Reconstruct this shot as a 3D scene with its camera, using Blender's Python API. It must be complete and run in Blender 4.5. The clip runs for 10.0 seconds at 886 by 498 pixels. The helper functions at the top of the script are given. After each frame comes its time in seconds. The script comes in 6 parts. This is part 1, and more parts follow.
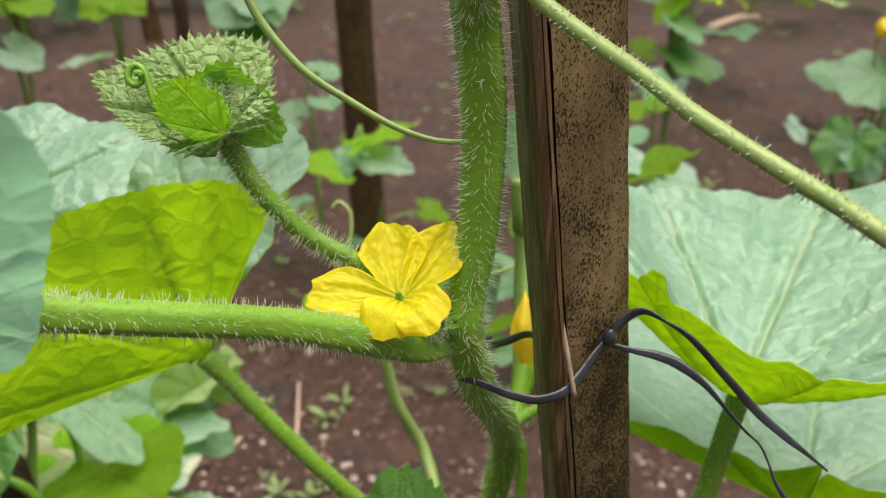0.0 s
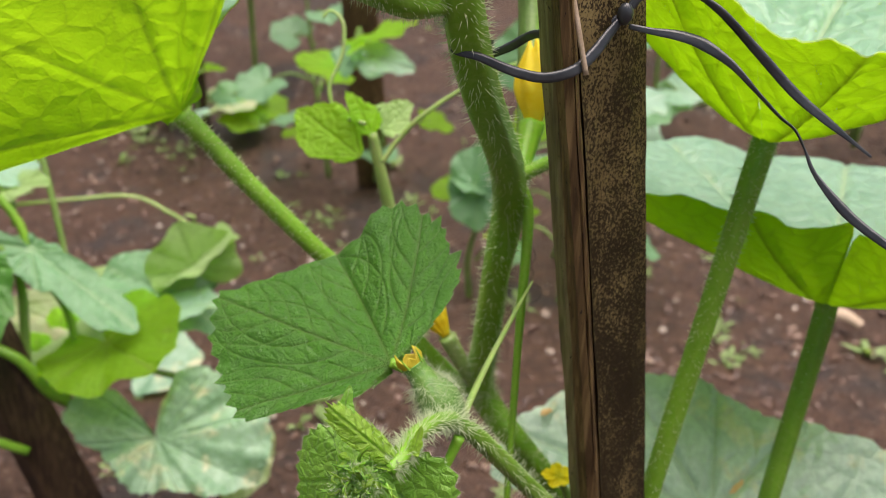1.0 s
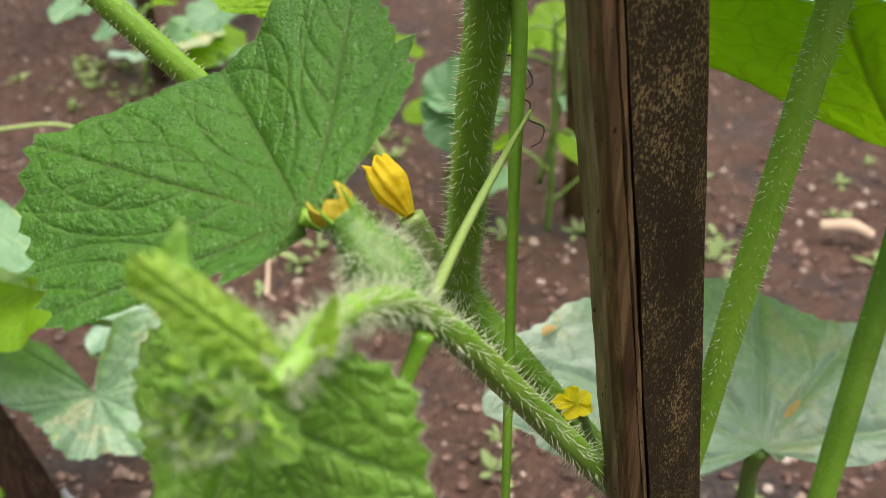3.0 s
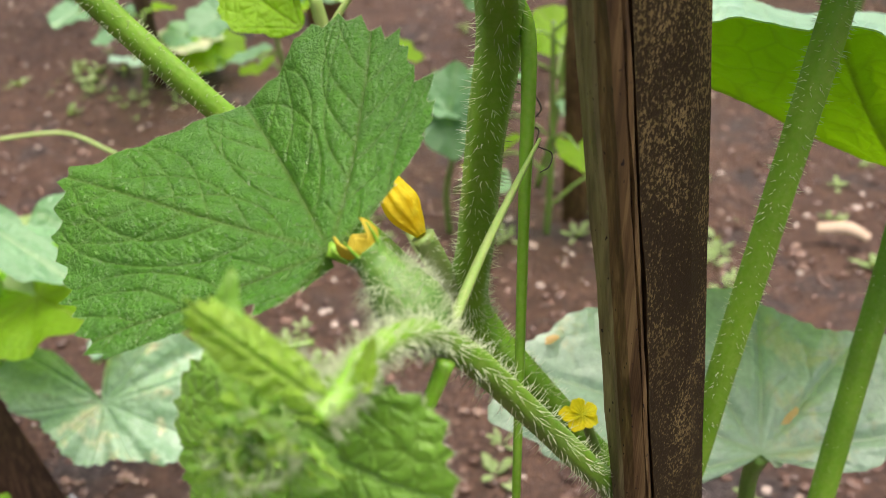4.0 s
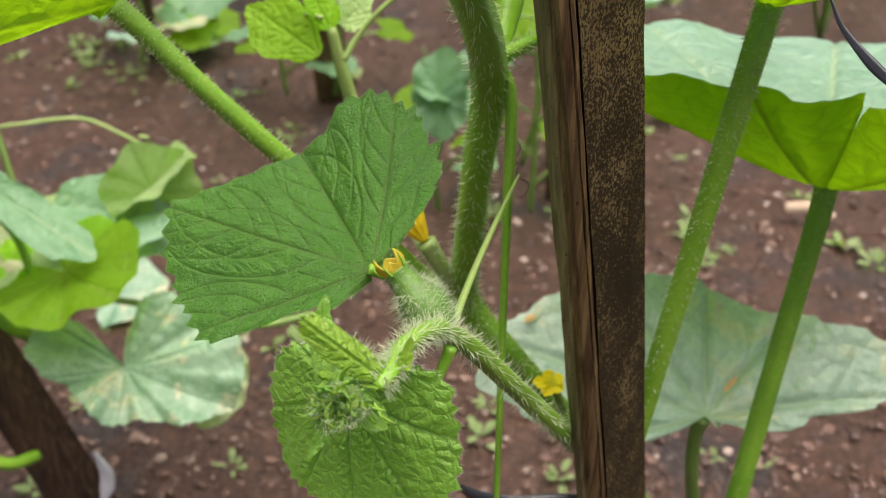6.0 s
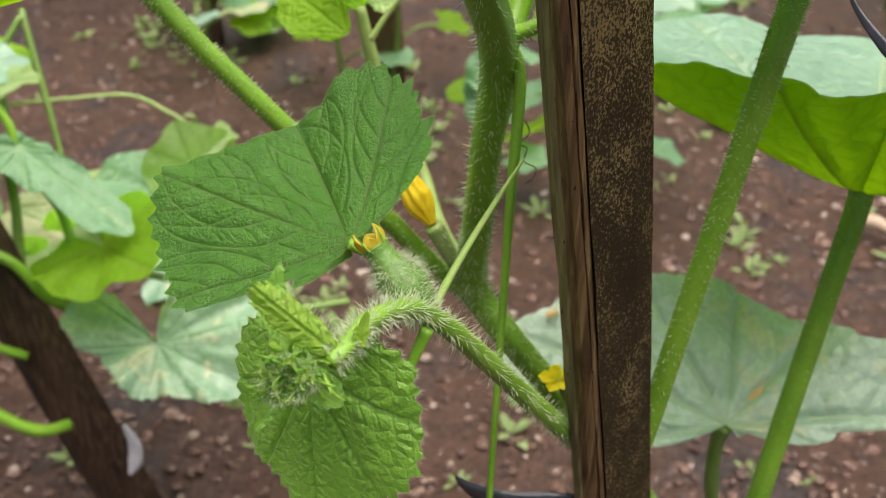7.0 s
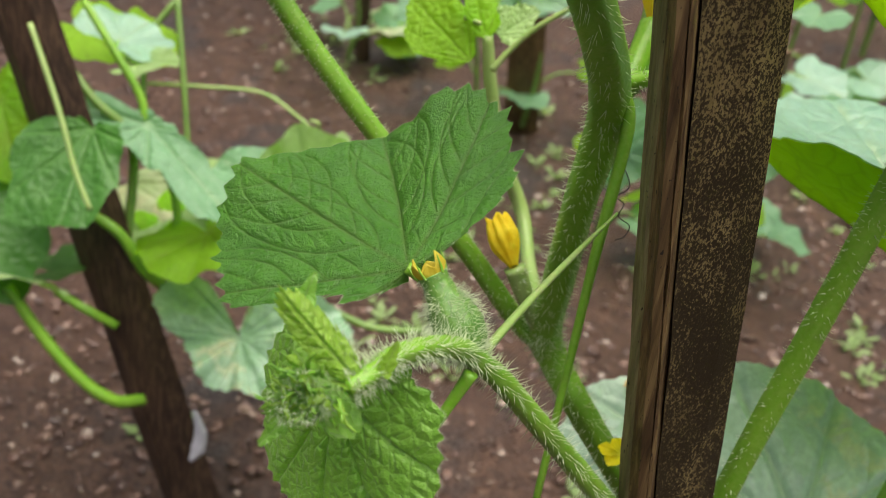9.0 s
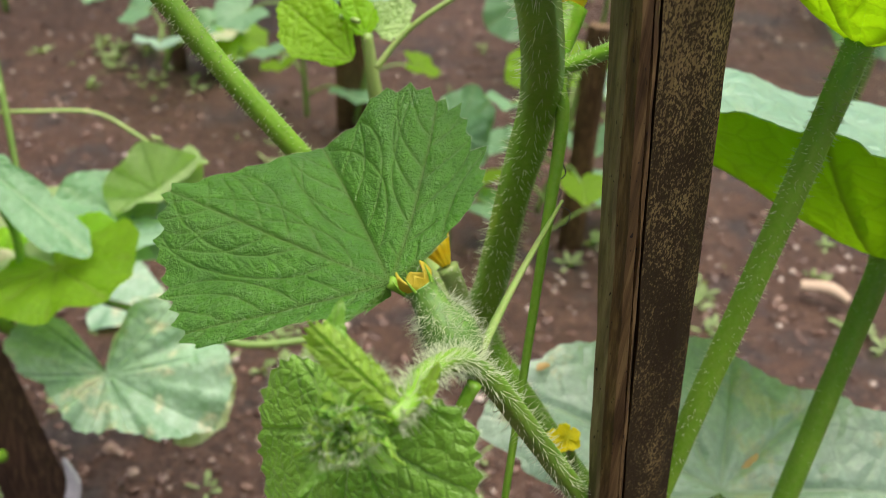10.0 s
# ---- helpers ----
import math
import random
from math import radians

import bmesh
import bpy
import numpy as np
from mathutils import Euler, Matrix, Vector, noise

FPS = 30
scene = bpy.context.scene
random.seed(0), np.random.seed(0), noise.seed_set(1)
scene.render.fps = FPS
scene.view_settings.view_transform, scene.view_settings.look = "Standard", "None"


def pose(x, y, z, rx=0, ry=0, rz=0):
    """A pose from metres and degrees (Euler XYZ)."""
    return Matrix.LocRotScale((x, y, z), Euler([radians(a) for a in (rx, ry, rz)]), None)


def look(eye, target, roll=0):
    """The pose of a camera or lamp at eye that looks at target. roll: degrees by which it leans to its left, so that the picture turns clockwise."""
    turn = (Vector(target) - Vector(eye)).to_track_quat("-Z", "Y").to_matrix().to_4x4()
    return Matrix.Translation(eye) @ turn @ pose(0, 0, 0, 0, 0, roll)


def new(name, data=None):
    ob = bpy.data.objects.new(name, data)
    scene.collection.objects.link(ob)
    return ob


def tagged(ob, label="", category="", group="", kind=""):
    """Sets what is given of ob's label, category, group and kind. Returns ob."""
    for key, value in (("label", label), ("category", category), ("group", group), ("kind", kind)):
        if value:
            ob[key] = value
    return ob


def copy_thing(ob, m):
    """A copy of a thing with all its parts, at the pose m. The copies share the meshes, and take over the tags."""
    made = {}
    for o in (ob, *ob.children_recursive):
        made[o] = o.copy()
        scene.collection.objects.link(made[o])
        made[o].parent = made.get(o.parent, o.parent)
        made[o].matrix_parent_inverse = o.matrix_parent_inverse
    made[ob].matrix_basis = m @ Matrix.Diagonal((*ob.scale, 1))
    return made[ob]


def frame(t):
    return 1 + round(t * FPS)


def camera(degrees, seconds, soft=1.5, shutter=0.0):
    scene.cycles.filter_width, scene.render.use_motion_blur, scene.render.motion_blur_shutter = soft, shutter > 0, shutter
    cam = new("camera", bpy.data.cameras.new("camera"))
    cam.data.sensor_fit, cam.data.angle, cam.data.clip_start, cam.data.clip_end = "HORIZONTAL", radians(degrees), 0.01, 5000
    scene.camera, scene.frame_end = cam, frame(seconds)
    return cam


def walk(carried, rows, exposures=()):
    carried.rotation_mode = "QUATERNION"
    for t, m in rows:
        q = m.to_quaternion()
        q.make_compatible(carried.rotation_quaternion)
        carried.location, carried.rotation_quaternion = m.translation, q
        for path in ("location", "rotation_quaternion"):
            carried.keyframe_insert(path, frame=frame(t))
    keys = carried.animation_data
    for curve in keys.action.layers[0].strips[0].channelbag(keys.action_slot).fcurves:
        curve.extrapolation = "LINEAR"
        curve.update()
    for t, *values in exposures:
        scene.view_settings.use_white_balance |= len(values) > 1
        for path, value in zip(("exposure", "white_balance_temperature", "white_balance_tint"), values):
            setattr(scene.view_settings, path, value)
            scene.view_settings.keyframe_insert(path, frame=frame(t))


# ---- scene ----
# ---- camera ----
cam = camera(50.5, 10.0, soft=0.7)
cam.data.dof.use_dof = True
cam.data.dof.focus_distance = 0.160
cam.data.dof.aperture_fstop = 30.0
PATH = [
    (0.0, -0.00065, 0.00004, 0.62990, 62.465, -1.610, -0.150),
    (0.5, 0.00513, -0.00286, 0.59756, 61.069, -1.670, 0.170),
    (1.0, 0.00251, -0.00639, 0.57337, 59.432, -0.902, -0.185),
    (1.5, 0.00080, -0.00314, 0.55531, 58.179, -0.343, -0.339),
    (2.0, 0.00222, 0.02386, 0.53669, 57.223, 0.206, -0.885),
    (2.4, 0.00330, 0.04320, 0.52277, 56.629, 0.559, -2.299),
    (2.7, 0.00866, 0.04993, 0.51487, 56.439, 1.130, -2.687),
    (3.8, 0.00302, 0.04885, 0.51905, 56.382, 1.087, -2.735),
    (4.0, 0.00482, 0.04665, 0.52196, 56.397, 1.198, -2.963),
    (4.5, -0.00011, 0.02635, 0.53786, 56.400, 1.146, -2.687),
    (5.0, -0.00444, 0.01654, 0.55284, 55.809, 0.699, -2.874),
    (5.2, 0.00019, 0.01380, 0.55729, 55.392, 0.542, -3.526),
    (6.5, -0.00015, 0.00962, 0.55817, 54.154, 0.171, -3.125),
    (7.0, 0.01301, 0.01287, 0.55179, 54.167, 0.009, 1.074),
    (7.5, 0.02039, 0.01662, 0.54663, 54.941, -0.893, 6.875),
    (8.0, 0.01843, 0.01714, 0.55119, 55.541, -2.268, 11.457),
    (8.5, 0.03077, 0.01698, 0.54748, 55.761, -2.863, 14.226),
    (9.0, 0.02001, 0.02234, 0.54526, 56.132, -4.616, 12.474),
    (9.5, 0.00405, 0.02280, 0.54142, 56.573, -5.336, 7.231),
    (10.0, -0.00409, 0.02624, 0.54131, 56.849, -4.773, 0.171),
]
walk(cam, [(t, pose(x, y, z, rx, ry, rz)) for t, x, y, z, rx, ry, rz in PATH],
     exposures=[(0.0, 0.14, 6980, 21), (0.7, 0.29, 6950, 20), (1.5, 0.39, 6950, 20), (2.7, 0.43, 6900, 20), (4.0, 0.67, 6980, 21), (4.5, 0.47, 6980, 21), (5.0, 0.43, 6980, 21), (6.5, 0.45, 6980, 21), (8.5, 0.33, 6850, 14), (10.0, 0.41, 6880, 18)])

# ---- light: bright overcast sky ----
world = bpy.data.worlds.new("sky")
scene.world = world
world.use_nodes = True
wn, wl = world.node_tree.nodes, world.node_tree.links
sky = wn.new("ShaderNodeTexSky")
sky.sky_type, sky.sun_disc = "NISHITA", False
sky.sun_elevation, sky.sun_rotation = radians(82), radians(83)
sky.air_density, sky.dust_density, sky.ozone_density = 1.0, 5.0, 0.6
wl.new(sky.outputs[0], wn["Background"].inputs[0])
wn["Background"].inputs[1].default_value = 0.075
sun = new("sun", bpy.data.lights.new("sun", "SUN"))
sun.data.energy, sun.data.angle, sun.data.color = 4.9, radians(75), (1.0, 0.97, 0.92)
sun.matrix_world = look((0.40, 0.05, 3.0), (0, 0, 0))


# ---- materials ----
def material(name):
    m = bpy.data.materials.new(name)
    m.use_nodes = True
    n, l = m.node_tree.nodes, m.node_tree.links
    return m, n, l, n["Principled BSDF"]


def ramp(n, l, src, stops):
    r = n.new("ShaderNodeValToRGB")
    e = r.color_ramp.elements
    while len(e) < len(stops):
        e.new(0.5)
    for s, (p, c) in zip(e, stops):
        s.position, s.color = p, (*c, 1)
    l.new(src, r.inputs[0])
    return r


def noise_tex(n, l, scale, detail=4, rough=0.6, kind="Object", stretch=None):
    tc = n.new("ShaderNodeTexCoord")
    t = n.new("ShaderNodeTexNoise")
    t.inputs["Scale"].default_value, t.inputs["Detail"].default_value, t.inputs["Roughness"].default_value = scale, detail, rough
    if stretch:
        mp = n.new("ShaderNodeMapping")
        mp.inputs["Scale"].default_value = stretch
        l.new(tc.outputs[kind], mp.inputs[0])
        l.new(mp.outputs[0], t.inputs["Vector"])
    else:
        l.new(tc.outputs[kind], t.inputs["Vector"])
    return t


def mixrgb(n, l, fac, a, b, mode="MIX"):
    m = n.new("ShaderNodeMix")
    m.data_type, m.blend_type = "RGBA", mode
    for sock, v in ((m.inputs[0], fac), (m.inputs[6], a), (m.inputs[7], b)):
        if isinstance(v, (int, float)):
            sock.default_value = v
        elif isinstance(v, tuple):
            sock.default_value = (*v, 1)
        else:
            l.new(v, sock)
    return m.outputs[2]


def bump(n, l, height, strength, distance, b, prior=None):
    k = n.new("ShaderNodeBump")
    k.inputs["Strength"].default_value, k.inputs["Distance"].default_value = strength, distance
    l.new(height, k.inputs["Height"])
    if prior:
        l.new(prior, k.inputs["Normal"])
    l.new(k.outputs[0], b.inputs["Normal"])
    return k.outputs[0]


def leaf_material(name, dark, light, vein, glow, rough=0.5, spec=0.5, trans=0.4, sheen=0.15, blotch=None, cell=700.0, net=0.4, areole=170.0, lines=0.35, pillow=0.0012):
    m, n, l, b = material(name)
    big = noise_tex(n, l, 60.0, 5, 0.65)
    col = ramp(n, l, big.outputs[0], [(0.32, dark), (0.68, light)]).outputs[0]
    if blotch:
        sp = noise_tex(n, l, 38.0, 6, 0.7)
        msk = ramp(n, l, sp.outputs[0], [(0.55, (0, 0, 0)), (0.63, (1, 1, 1))])
        col = mixrgb(n, l, msk.outputs[0], col, blotch)
    at = n.new("ShaderNodeAttribute")
    at.attribute_name = "vein"
    tc = n.new("ShaderNodeTexCoord")
    warp = noise_tex(n, l, areole * 0.6, 2, 0.5)
    bent = n.new("ShaderNodeMix")
    bent.data_type, bent.blend_type = "RGBA", "LINEAR_LIGHT"
    bent.inputs[0].default_value = 0.35 / areole
    l.new(tc.outputs["Object"], bent.inputs[6])
    l.new(warp.outputs["Color"], bent.inputs[7])
    mesh_veins = n.new("ShaderNodeTexVoronoi")
    mesh_veins.feature = "DISTANCE_TO_EDGE"
    mesh_veins.inputs["Scale"].default_value = areole
    l.new(bent.outputs[2], mesh_veins.inputs["Vector"])
    line = ramp(n, l, mesh_veins.outputs["Distance"], [(0.0, (1, 1, 1)), (0.075, (0, 0, 0))])
    puff = ramp(n, l, mesh_veins.outputs["Distance"], [(0.0, (0, 0, 0)), (0.45, (1, 1, 1))])
    thin = n.new("ShaderNodeMath")
    thin.operation = "MULTIPLY"
    thin.inputs[1].default_value = lines
    l.new(line.outputs[0], thin.inputs[0])
    both = n.new("ShaderNodeMath")
    both.operation = "MAXIMUM"
    l.new(thin.outputs[0], both.inputs[0])
    l.new(at.outputs["Fac"], both.inputs[1])
    mottle = noise_tex(n, l, 420.0, 3, 0.6)
    col = mixrgb(n, l, 0.22, col, ramp(n, l, mottle.outputs[0], [(0.35, tuple(0.55 * c for c in dark)), (0.65, tuple(min(1.0, 1.35 * c) for c in light))]).outputs[0])
    col = mixrgb(n, l, both.outputs[0], col, vein)
    l.new(col, b.inputs["Base Color"])
    b.inputs["Roughness"].default_value = rough
    b.inputs["Specular IOR Level"].default_value = spec
    b.inputs["Sheen Weight"].default_value = sheen
    b.inputs["Sheen Roughness"].default_value = 0.5
    v = n.new("ShaderNodeTexVoronoi")
    v.feature = "DISTANCE_TO_EDGE"
    v.inputs["Scale"].default_value = cell
    l.new(tc.outputs["Object"], v.inputs["Vector"])
    edge = ramp(n, l, v.outputs["Distance"], [(0.0, (0, 0, 0)), (0.25, (1, 1, 1))])
    nb = bump(n, l, puff.outputs[0], 0.55, pillow, b)
    nb = bump(n, l, edge.outputs[0], net, 0.0008, b, nb)
    fine = noise_tex(n, l, 2600.0, 2, 0.5)
    nb = bump(n, l, fine.outputs[0], 0.15, 0.0002, b, nb)
    tr = n.new("ShaderNodeBsdfTranslucent")
    l.new(mixrgb(n, l, both.outputs[0], glow, tuple(0.62 * g for g in glow)), tr.inputs[0])
    l.new(nb, tr.inputs["Normal"])
    mx = n.new("ShaderNodeMixShader")
    mx.inputs[0].default_value = trans
    l.new(b.outputs[0], mx.inputs[1])
    l.new(tr.outputs[0], mx.inputs[2])
    l.new(mx.outputs[0], n["Material Output"].inputs[0])
    return m


LEAF_DEEP = leaf_material("leaf_deep_green", (0.036, 0.172, 0.009), (0.078, 0.268, 0.020), (0.076, 0.190, 0.018), (0.11, 0.44, 0.008), rough=0.30, spec=0.75, trans=0.24, sheen=0.0, cell=2600.0, net=0.45, areole=900.0, lines=0.10, pillow=0.0004)
LEAF_PALE = leaf_material("leaf_pale_green", (0.19, 0.40, 0.29), (0.34, 0.57, 0.45), (0.40, 0.60, 0.34), (0.62, 0.92, 0.28), rough=0.36, spec=0.75, trans=0.42, sheen=0.1, cell=700.0, net=0.14, areole=120.0, lines=0.35, pillow=0.0016)
LEAF_BLUE = leaf_material("leaf_blue_green", (0.08, 0.23, 0.10), (0.17, 0.36, 0.19), (0.24, 0.42, 0.20), (0.24, 0.62, 0.04), rough=0.42, spec=0.55, trans=0.32, sheen=0.1, cell=700.0, net=0.15, areole=150.0, lines=0.3)
LEAF_BRIGHT = leaf_material("leaf_bright_green", (0.11, 0.30, 0.010), (0.18, 0.39, 0.020), (0.24, 0.43, 0.05), (0.47, 0.84, 0.015), rough=0.5, spec=0.3, trans=0.62, sheen=0.0, cell=700.0, net=0.15, areole=130.0, lines=0.4)
LEAF_LIME = leaf_material("leaf_lime_green", (0.21, 0.50, 0.02), (0.29, 0.60, 0.04), (0.28, 0.52, 0.05), (0.52, 0.96, 0.03), rough=0.5, spec=0.3, trans=0.6, sheen=0.0, cell=800.0, net=0.15, areole=300.0, lines=0.15)
LEAF_NEAR = leaf_material("leaf_sea_green", (0.20, 0.40, 0.28), (0.34, 0.56, 0.42), (0.36, 0.56, 0.38), (0.34, 0.76, 0.42), rough=0.45, spec=0.5, trans=0.5, sheen=0.0, cell=700.0, net=0.1, areole=120.0, lines=0.2)
LEAF_YOUNG = leaf_material("leaf_young_green", (0.11, 0.32, 0.025), (0.22, 0.46, 0.06), (0.28, 0.50, 0.12), (0.28, 0.70, 0.02), rough=0.4, trans=0.36, sheen=0.15, cell=1600.0, net=0.2, areole=480.0, lines=0.25, pillow=0.0009)
LEAF_FRESH = leaf_material("leaf_fresh_green", (0.24, 0.43, 0.11), (0.40, 0.60, 0.22), (0.25, 0.46, 0.12), (0.36, 0.76, 0.04), rough=0.42, spec=0.6, trans=0.34, sheen=0.2, cell=1600.0, net=0.3, areole=430.0, lines=0.35, pillow=0.0022)
LEAF_TIP = leaf_material("leaf_tip_green", (0.20, 0.40, 0.03), (0.32, 0.54, 0.07), (0.36, 0.56, 0.12), (0.45, 0.80, 0.03), rough=0.42, spec=0.5, trans=0.42, sheen=0.1, cell=1600.0, net=0.2, areole=520.0, lines=0.2, pillow=0.0008)
LEAF_OLD = leaf_material("leaf_mildewed", (0.28, 0.48, 0.33), (0.48, 0.68, 0.52), (0.34, 0.52, 0.32), (0.30, 0.64, 0.10), rough=0.34, spec=0.9, trans=0.24, sheen=0.2, blotch=(0.62, 0.66, 0.38), cell=700.0, net=0.15, areole=110.0, lines=0.2)
LEAF_UNDER = leaf_material("leaf_underside", (0.17, 0.33, 0.015), (0.25, 0.42, 0.025), (0.28, 0.44, 0.06), (0.72, 0.94, 0.03), rough=0.55, spec=0.25, trans=0.76, sheen=0.0, cell=700.0, net=0.15, areole=120.0, lines=0.3)
LEAF_MOTTLED = leaf_material("leaf_mottled", (0.11, 0.30, 0.15), (0.38, 0.58, 0.42), (0.24, 0.44, 0.27), (0.36, 0.72, 0.05), rough=0.40, spec=0.7, trans=0.34, sheen=0.1, blotch=(0.72, 0.68, 0.44), cell=700.0, net=0.15, areole=100.0, lines=0.12)
LEAF_GREEN = leaf_material("leaf_mid_green", (0.035, 0.150, 0.018), (0.075, 0.230, 0.035), (0.10, 0.26, 0.05), (0.10, 0.42, 0.015), rough=0.4, spec=0.5, trans=0.30, sheen=0.0, cell=900.0, net=0.2, areole=140.0, lines=0.2)
LEAF_DRY = leaf_material("leaf_withering", (0.20, 0.36, 0.12), (0.50, 0.58, 0.36), (0.46, 0.54, 0.28), (0.56, 0.70, 0.12), rough=0.55, spec=0.3, trans=0.36, sheen=0.1, blotch=(0.66, 0.62, 0.40), cell=700.0, net=0.15, areole=100.0, lines=0.2)


def stem_material(name, a, c, glow=(0.25, 0.5, 0.03), rough=0.42):
    m, n, l, b = material(name)
    t = noise_tex(n, l, 55.0, 5, 0.6)
    f = noise_tex(n, l, 900.0, 3, 0.5)
    col = ramp(n, l, t.outputs[0], [(0.3, a), (0.7, c)]).outputs[0]
    col = mixrgb(n, l, 0.25, col, ramp(n, l, f.outputs[0], [(0.35, a), (0.7, (0.30, 0.42, 0.12))]).outputs[0])
    l.new(col, b.inputs["Base Color"])
    b.inputs["Roughness"].default_value = rough
    b.inputs["Subsurface Weight"].default_value = 0.18
    b.inputs["Subsurface Radius"].default_value = (0.3, 1.0, 0.1)
    b.inputs["Subsurface Scale"].default_value = 0.002
    bump(n, l, f.outputs[0], 0.3, 0.0004, b)
    return m


STEM = stem_material("stem_green", (0.11, 0.30, 0.010), (0.22, 0.47, 0.030))
FRUIT = stem_material("fruit_green", (0.06, 0.19, 0.02), (0.13, 0.30, 0.05))
STEM_PALE = stem_material("stem_pale_green", (0.20, 0.34, 0.08), (0.34, 0.46, 0.16))
STEM_BG = stem_material("stem_background", (0.09, 0.20, 0.03), (0.17, 0.30, 0.06))


def simple(name, col, rough=0.5, col2=None, scale=300.0, spec=0.5, trans=0.0, glow=None, bumpy=0.0):
    m, n, l, b = material(name)
    t = noise_tex(n, l, scale, 5, 0.6)
    l.new(ramp(n, l, t.outputs[0], [(0.3, col), (0.7, col2 or col)]).outputs[0], b.inputs["Base Color"])
    b.inputs["Roughness"].default_value, b.inputs["Specular IOR Level"].default_value = rough, spec
    if bumpy:
        bump(n, l, t.outputs[0], 0.6, bumpy, b)
    if trans:
        tr = n.new("ShaderNodeBsdfTranslucent")
        tr.inputs[0].default_value = (*(glow or col), 1)
        mx = n.new("ShaderNodeMixShader")
        mx.inputs[0].default_value = trans
        l.new(b.outputs[0], mx.inputs[1])
        l.new(tr.outputs[0], mx.inputs[2])
        l.new(mx.outputs[0], n["Material Output"].inputs[0])
    return m


HAIR = simple("plant_hair", (0.66, 0.76, 0.52), 0.35, (0.78, 0.86, 0.66), trans=0.4, glow=(0.8, 0.9, 0.6))


def petal_material(name):
    """Crinkled yellow petal, greener along its veins and in the throat."""
    m, n, l, b = material(name)
    t = noise_tex(n, l, 420.0, 5, 0.6)
    at = n.new("ShaderNodeAttribute")
    at.attribute_name = "vein"
    col = ramp(n, l, t.outputs[0], [(0.3, (0.84, 0.71, 0.006)), (0.7, (0.90, 0.84, 0.02))]).outputs[0]
    col = mixrgb(n, l, at.outputs["Fac"], col, (0.30, 0.42, 0.02))
    l.new(col, b.inputs["Base Color"])
    b.inputs["Roughness"].default_value, b.inputs["Specular IOR Level"].default_value = 0.45, 0.35
    nb = bump(n, l, t.outputs[0], 0.5, 0.0005, b)
    fib = noise_tex(n, l, 1500.0, 3, 0.6)
    bump(n, l, fib.outputs[0], 0.3, 0.0002, b, nb)
    tr = n.new("ShaderNodeBsdfTranslucent")
    l.new(mixrgb(n, l, at.outputs["Fac"], (0.98, 0.86, 0.01), (0.50, 0.60, 0.02)), tr.inputs[0])
    mx = n.new("ShaderNodeMixShader")
    mx.inputs[0].default_value = 0.36
    l.new(b.outputs[0], mx.inputs[1])
    l.new(tr.outputs[0], mx.inputs[2])
    l.new(mx.outputs[0], n["Material Output"].inputs[0])
    return m


PETAL = petal_material("petal_yellow")
PETAL_OLD = simple("petal_withered", (0.86, 0.66, 0.015), 0.55, (0.92, 0.80, 0.08), 400.0, 0.3, 0.35, (0.95, 0.72, 0.02), 0.0005)
PETAL_WILT = simple("petal_wilted", (0.84, 0.58, 0.010), 0.6, (0.93, 0.80, 0.05), 420.0, 0.25, 0.30, (0.95, 0.76, 0.03), 0.0014)
PETAL_DRY = simple("petal_dried", (0.56, 0.44, 0.02), 0.6, (0.62, 0.56, 0.08), 700.0, 0.3, 0.25, (0.8, 0.6, 0.05), 0.0004)
TIE = simple("grey_plastic_film", (0.022, 0.027, 0.032), 0.28, (0.055, 0.064, 0.072), 160.0, 0.6, bumpy=0.0006)
STRAW = simple("dry_straw", (0.36, 0.27, 0.18), 0.7, (0.50, 0.40, 0.30), 900.0, 0.3, bumpy=0.0005)
DRY_TENDRIL = simple("dried_tendril", (0.015, 0.013, 0.012), 0.6, (0.04, 0.035, 0.03))
SPOT = simple("brown_leaf_spot", (0.50, 0.33, 0.10), 0.7, (0.62, 0.45, 0.20), 500.0)


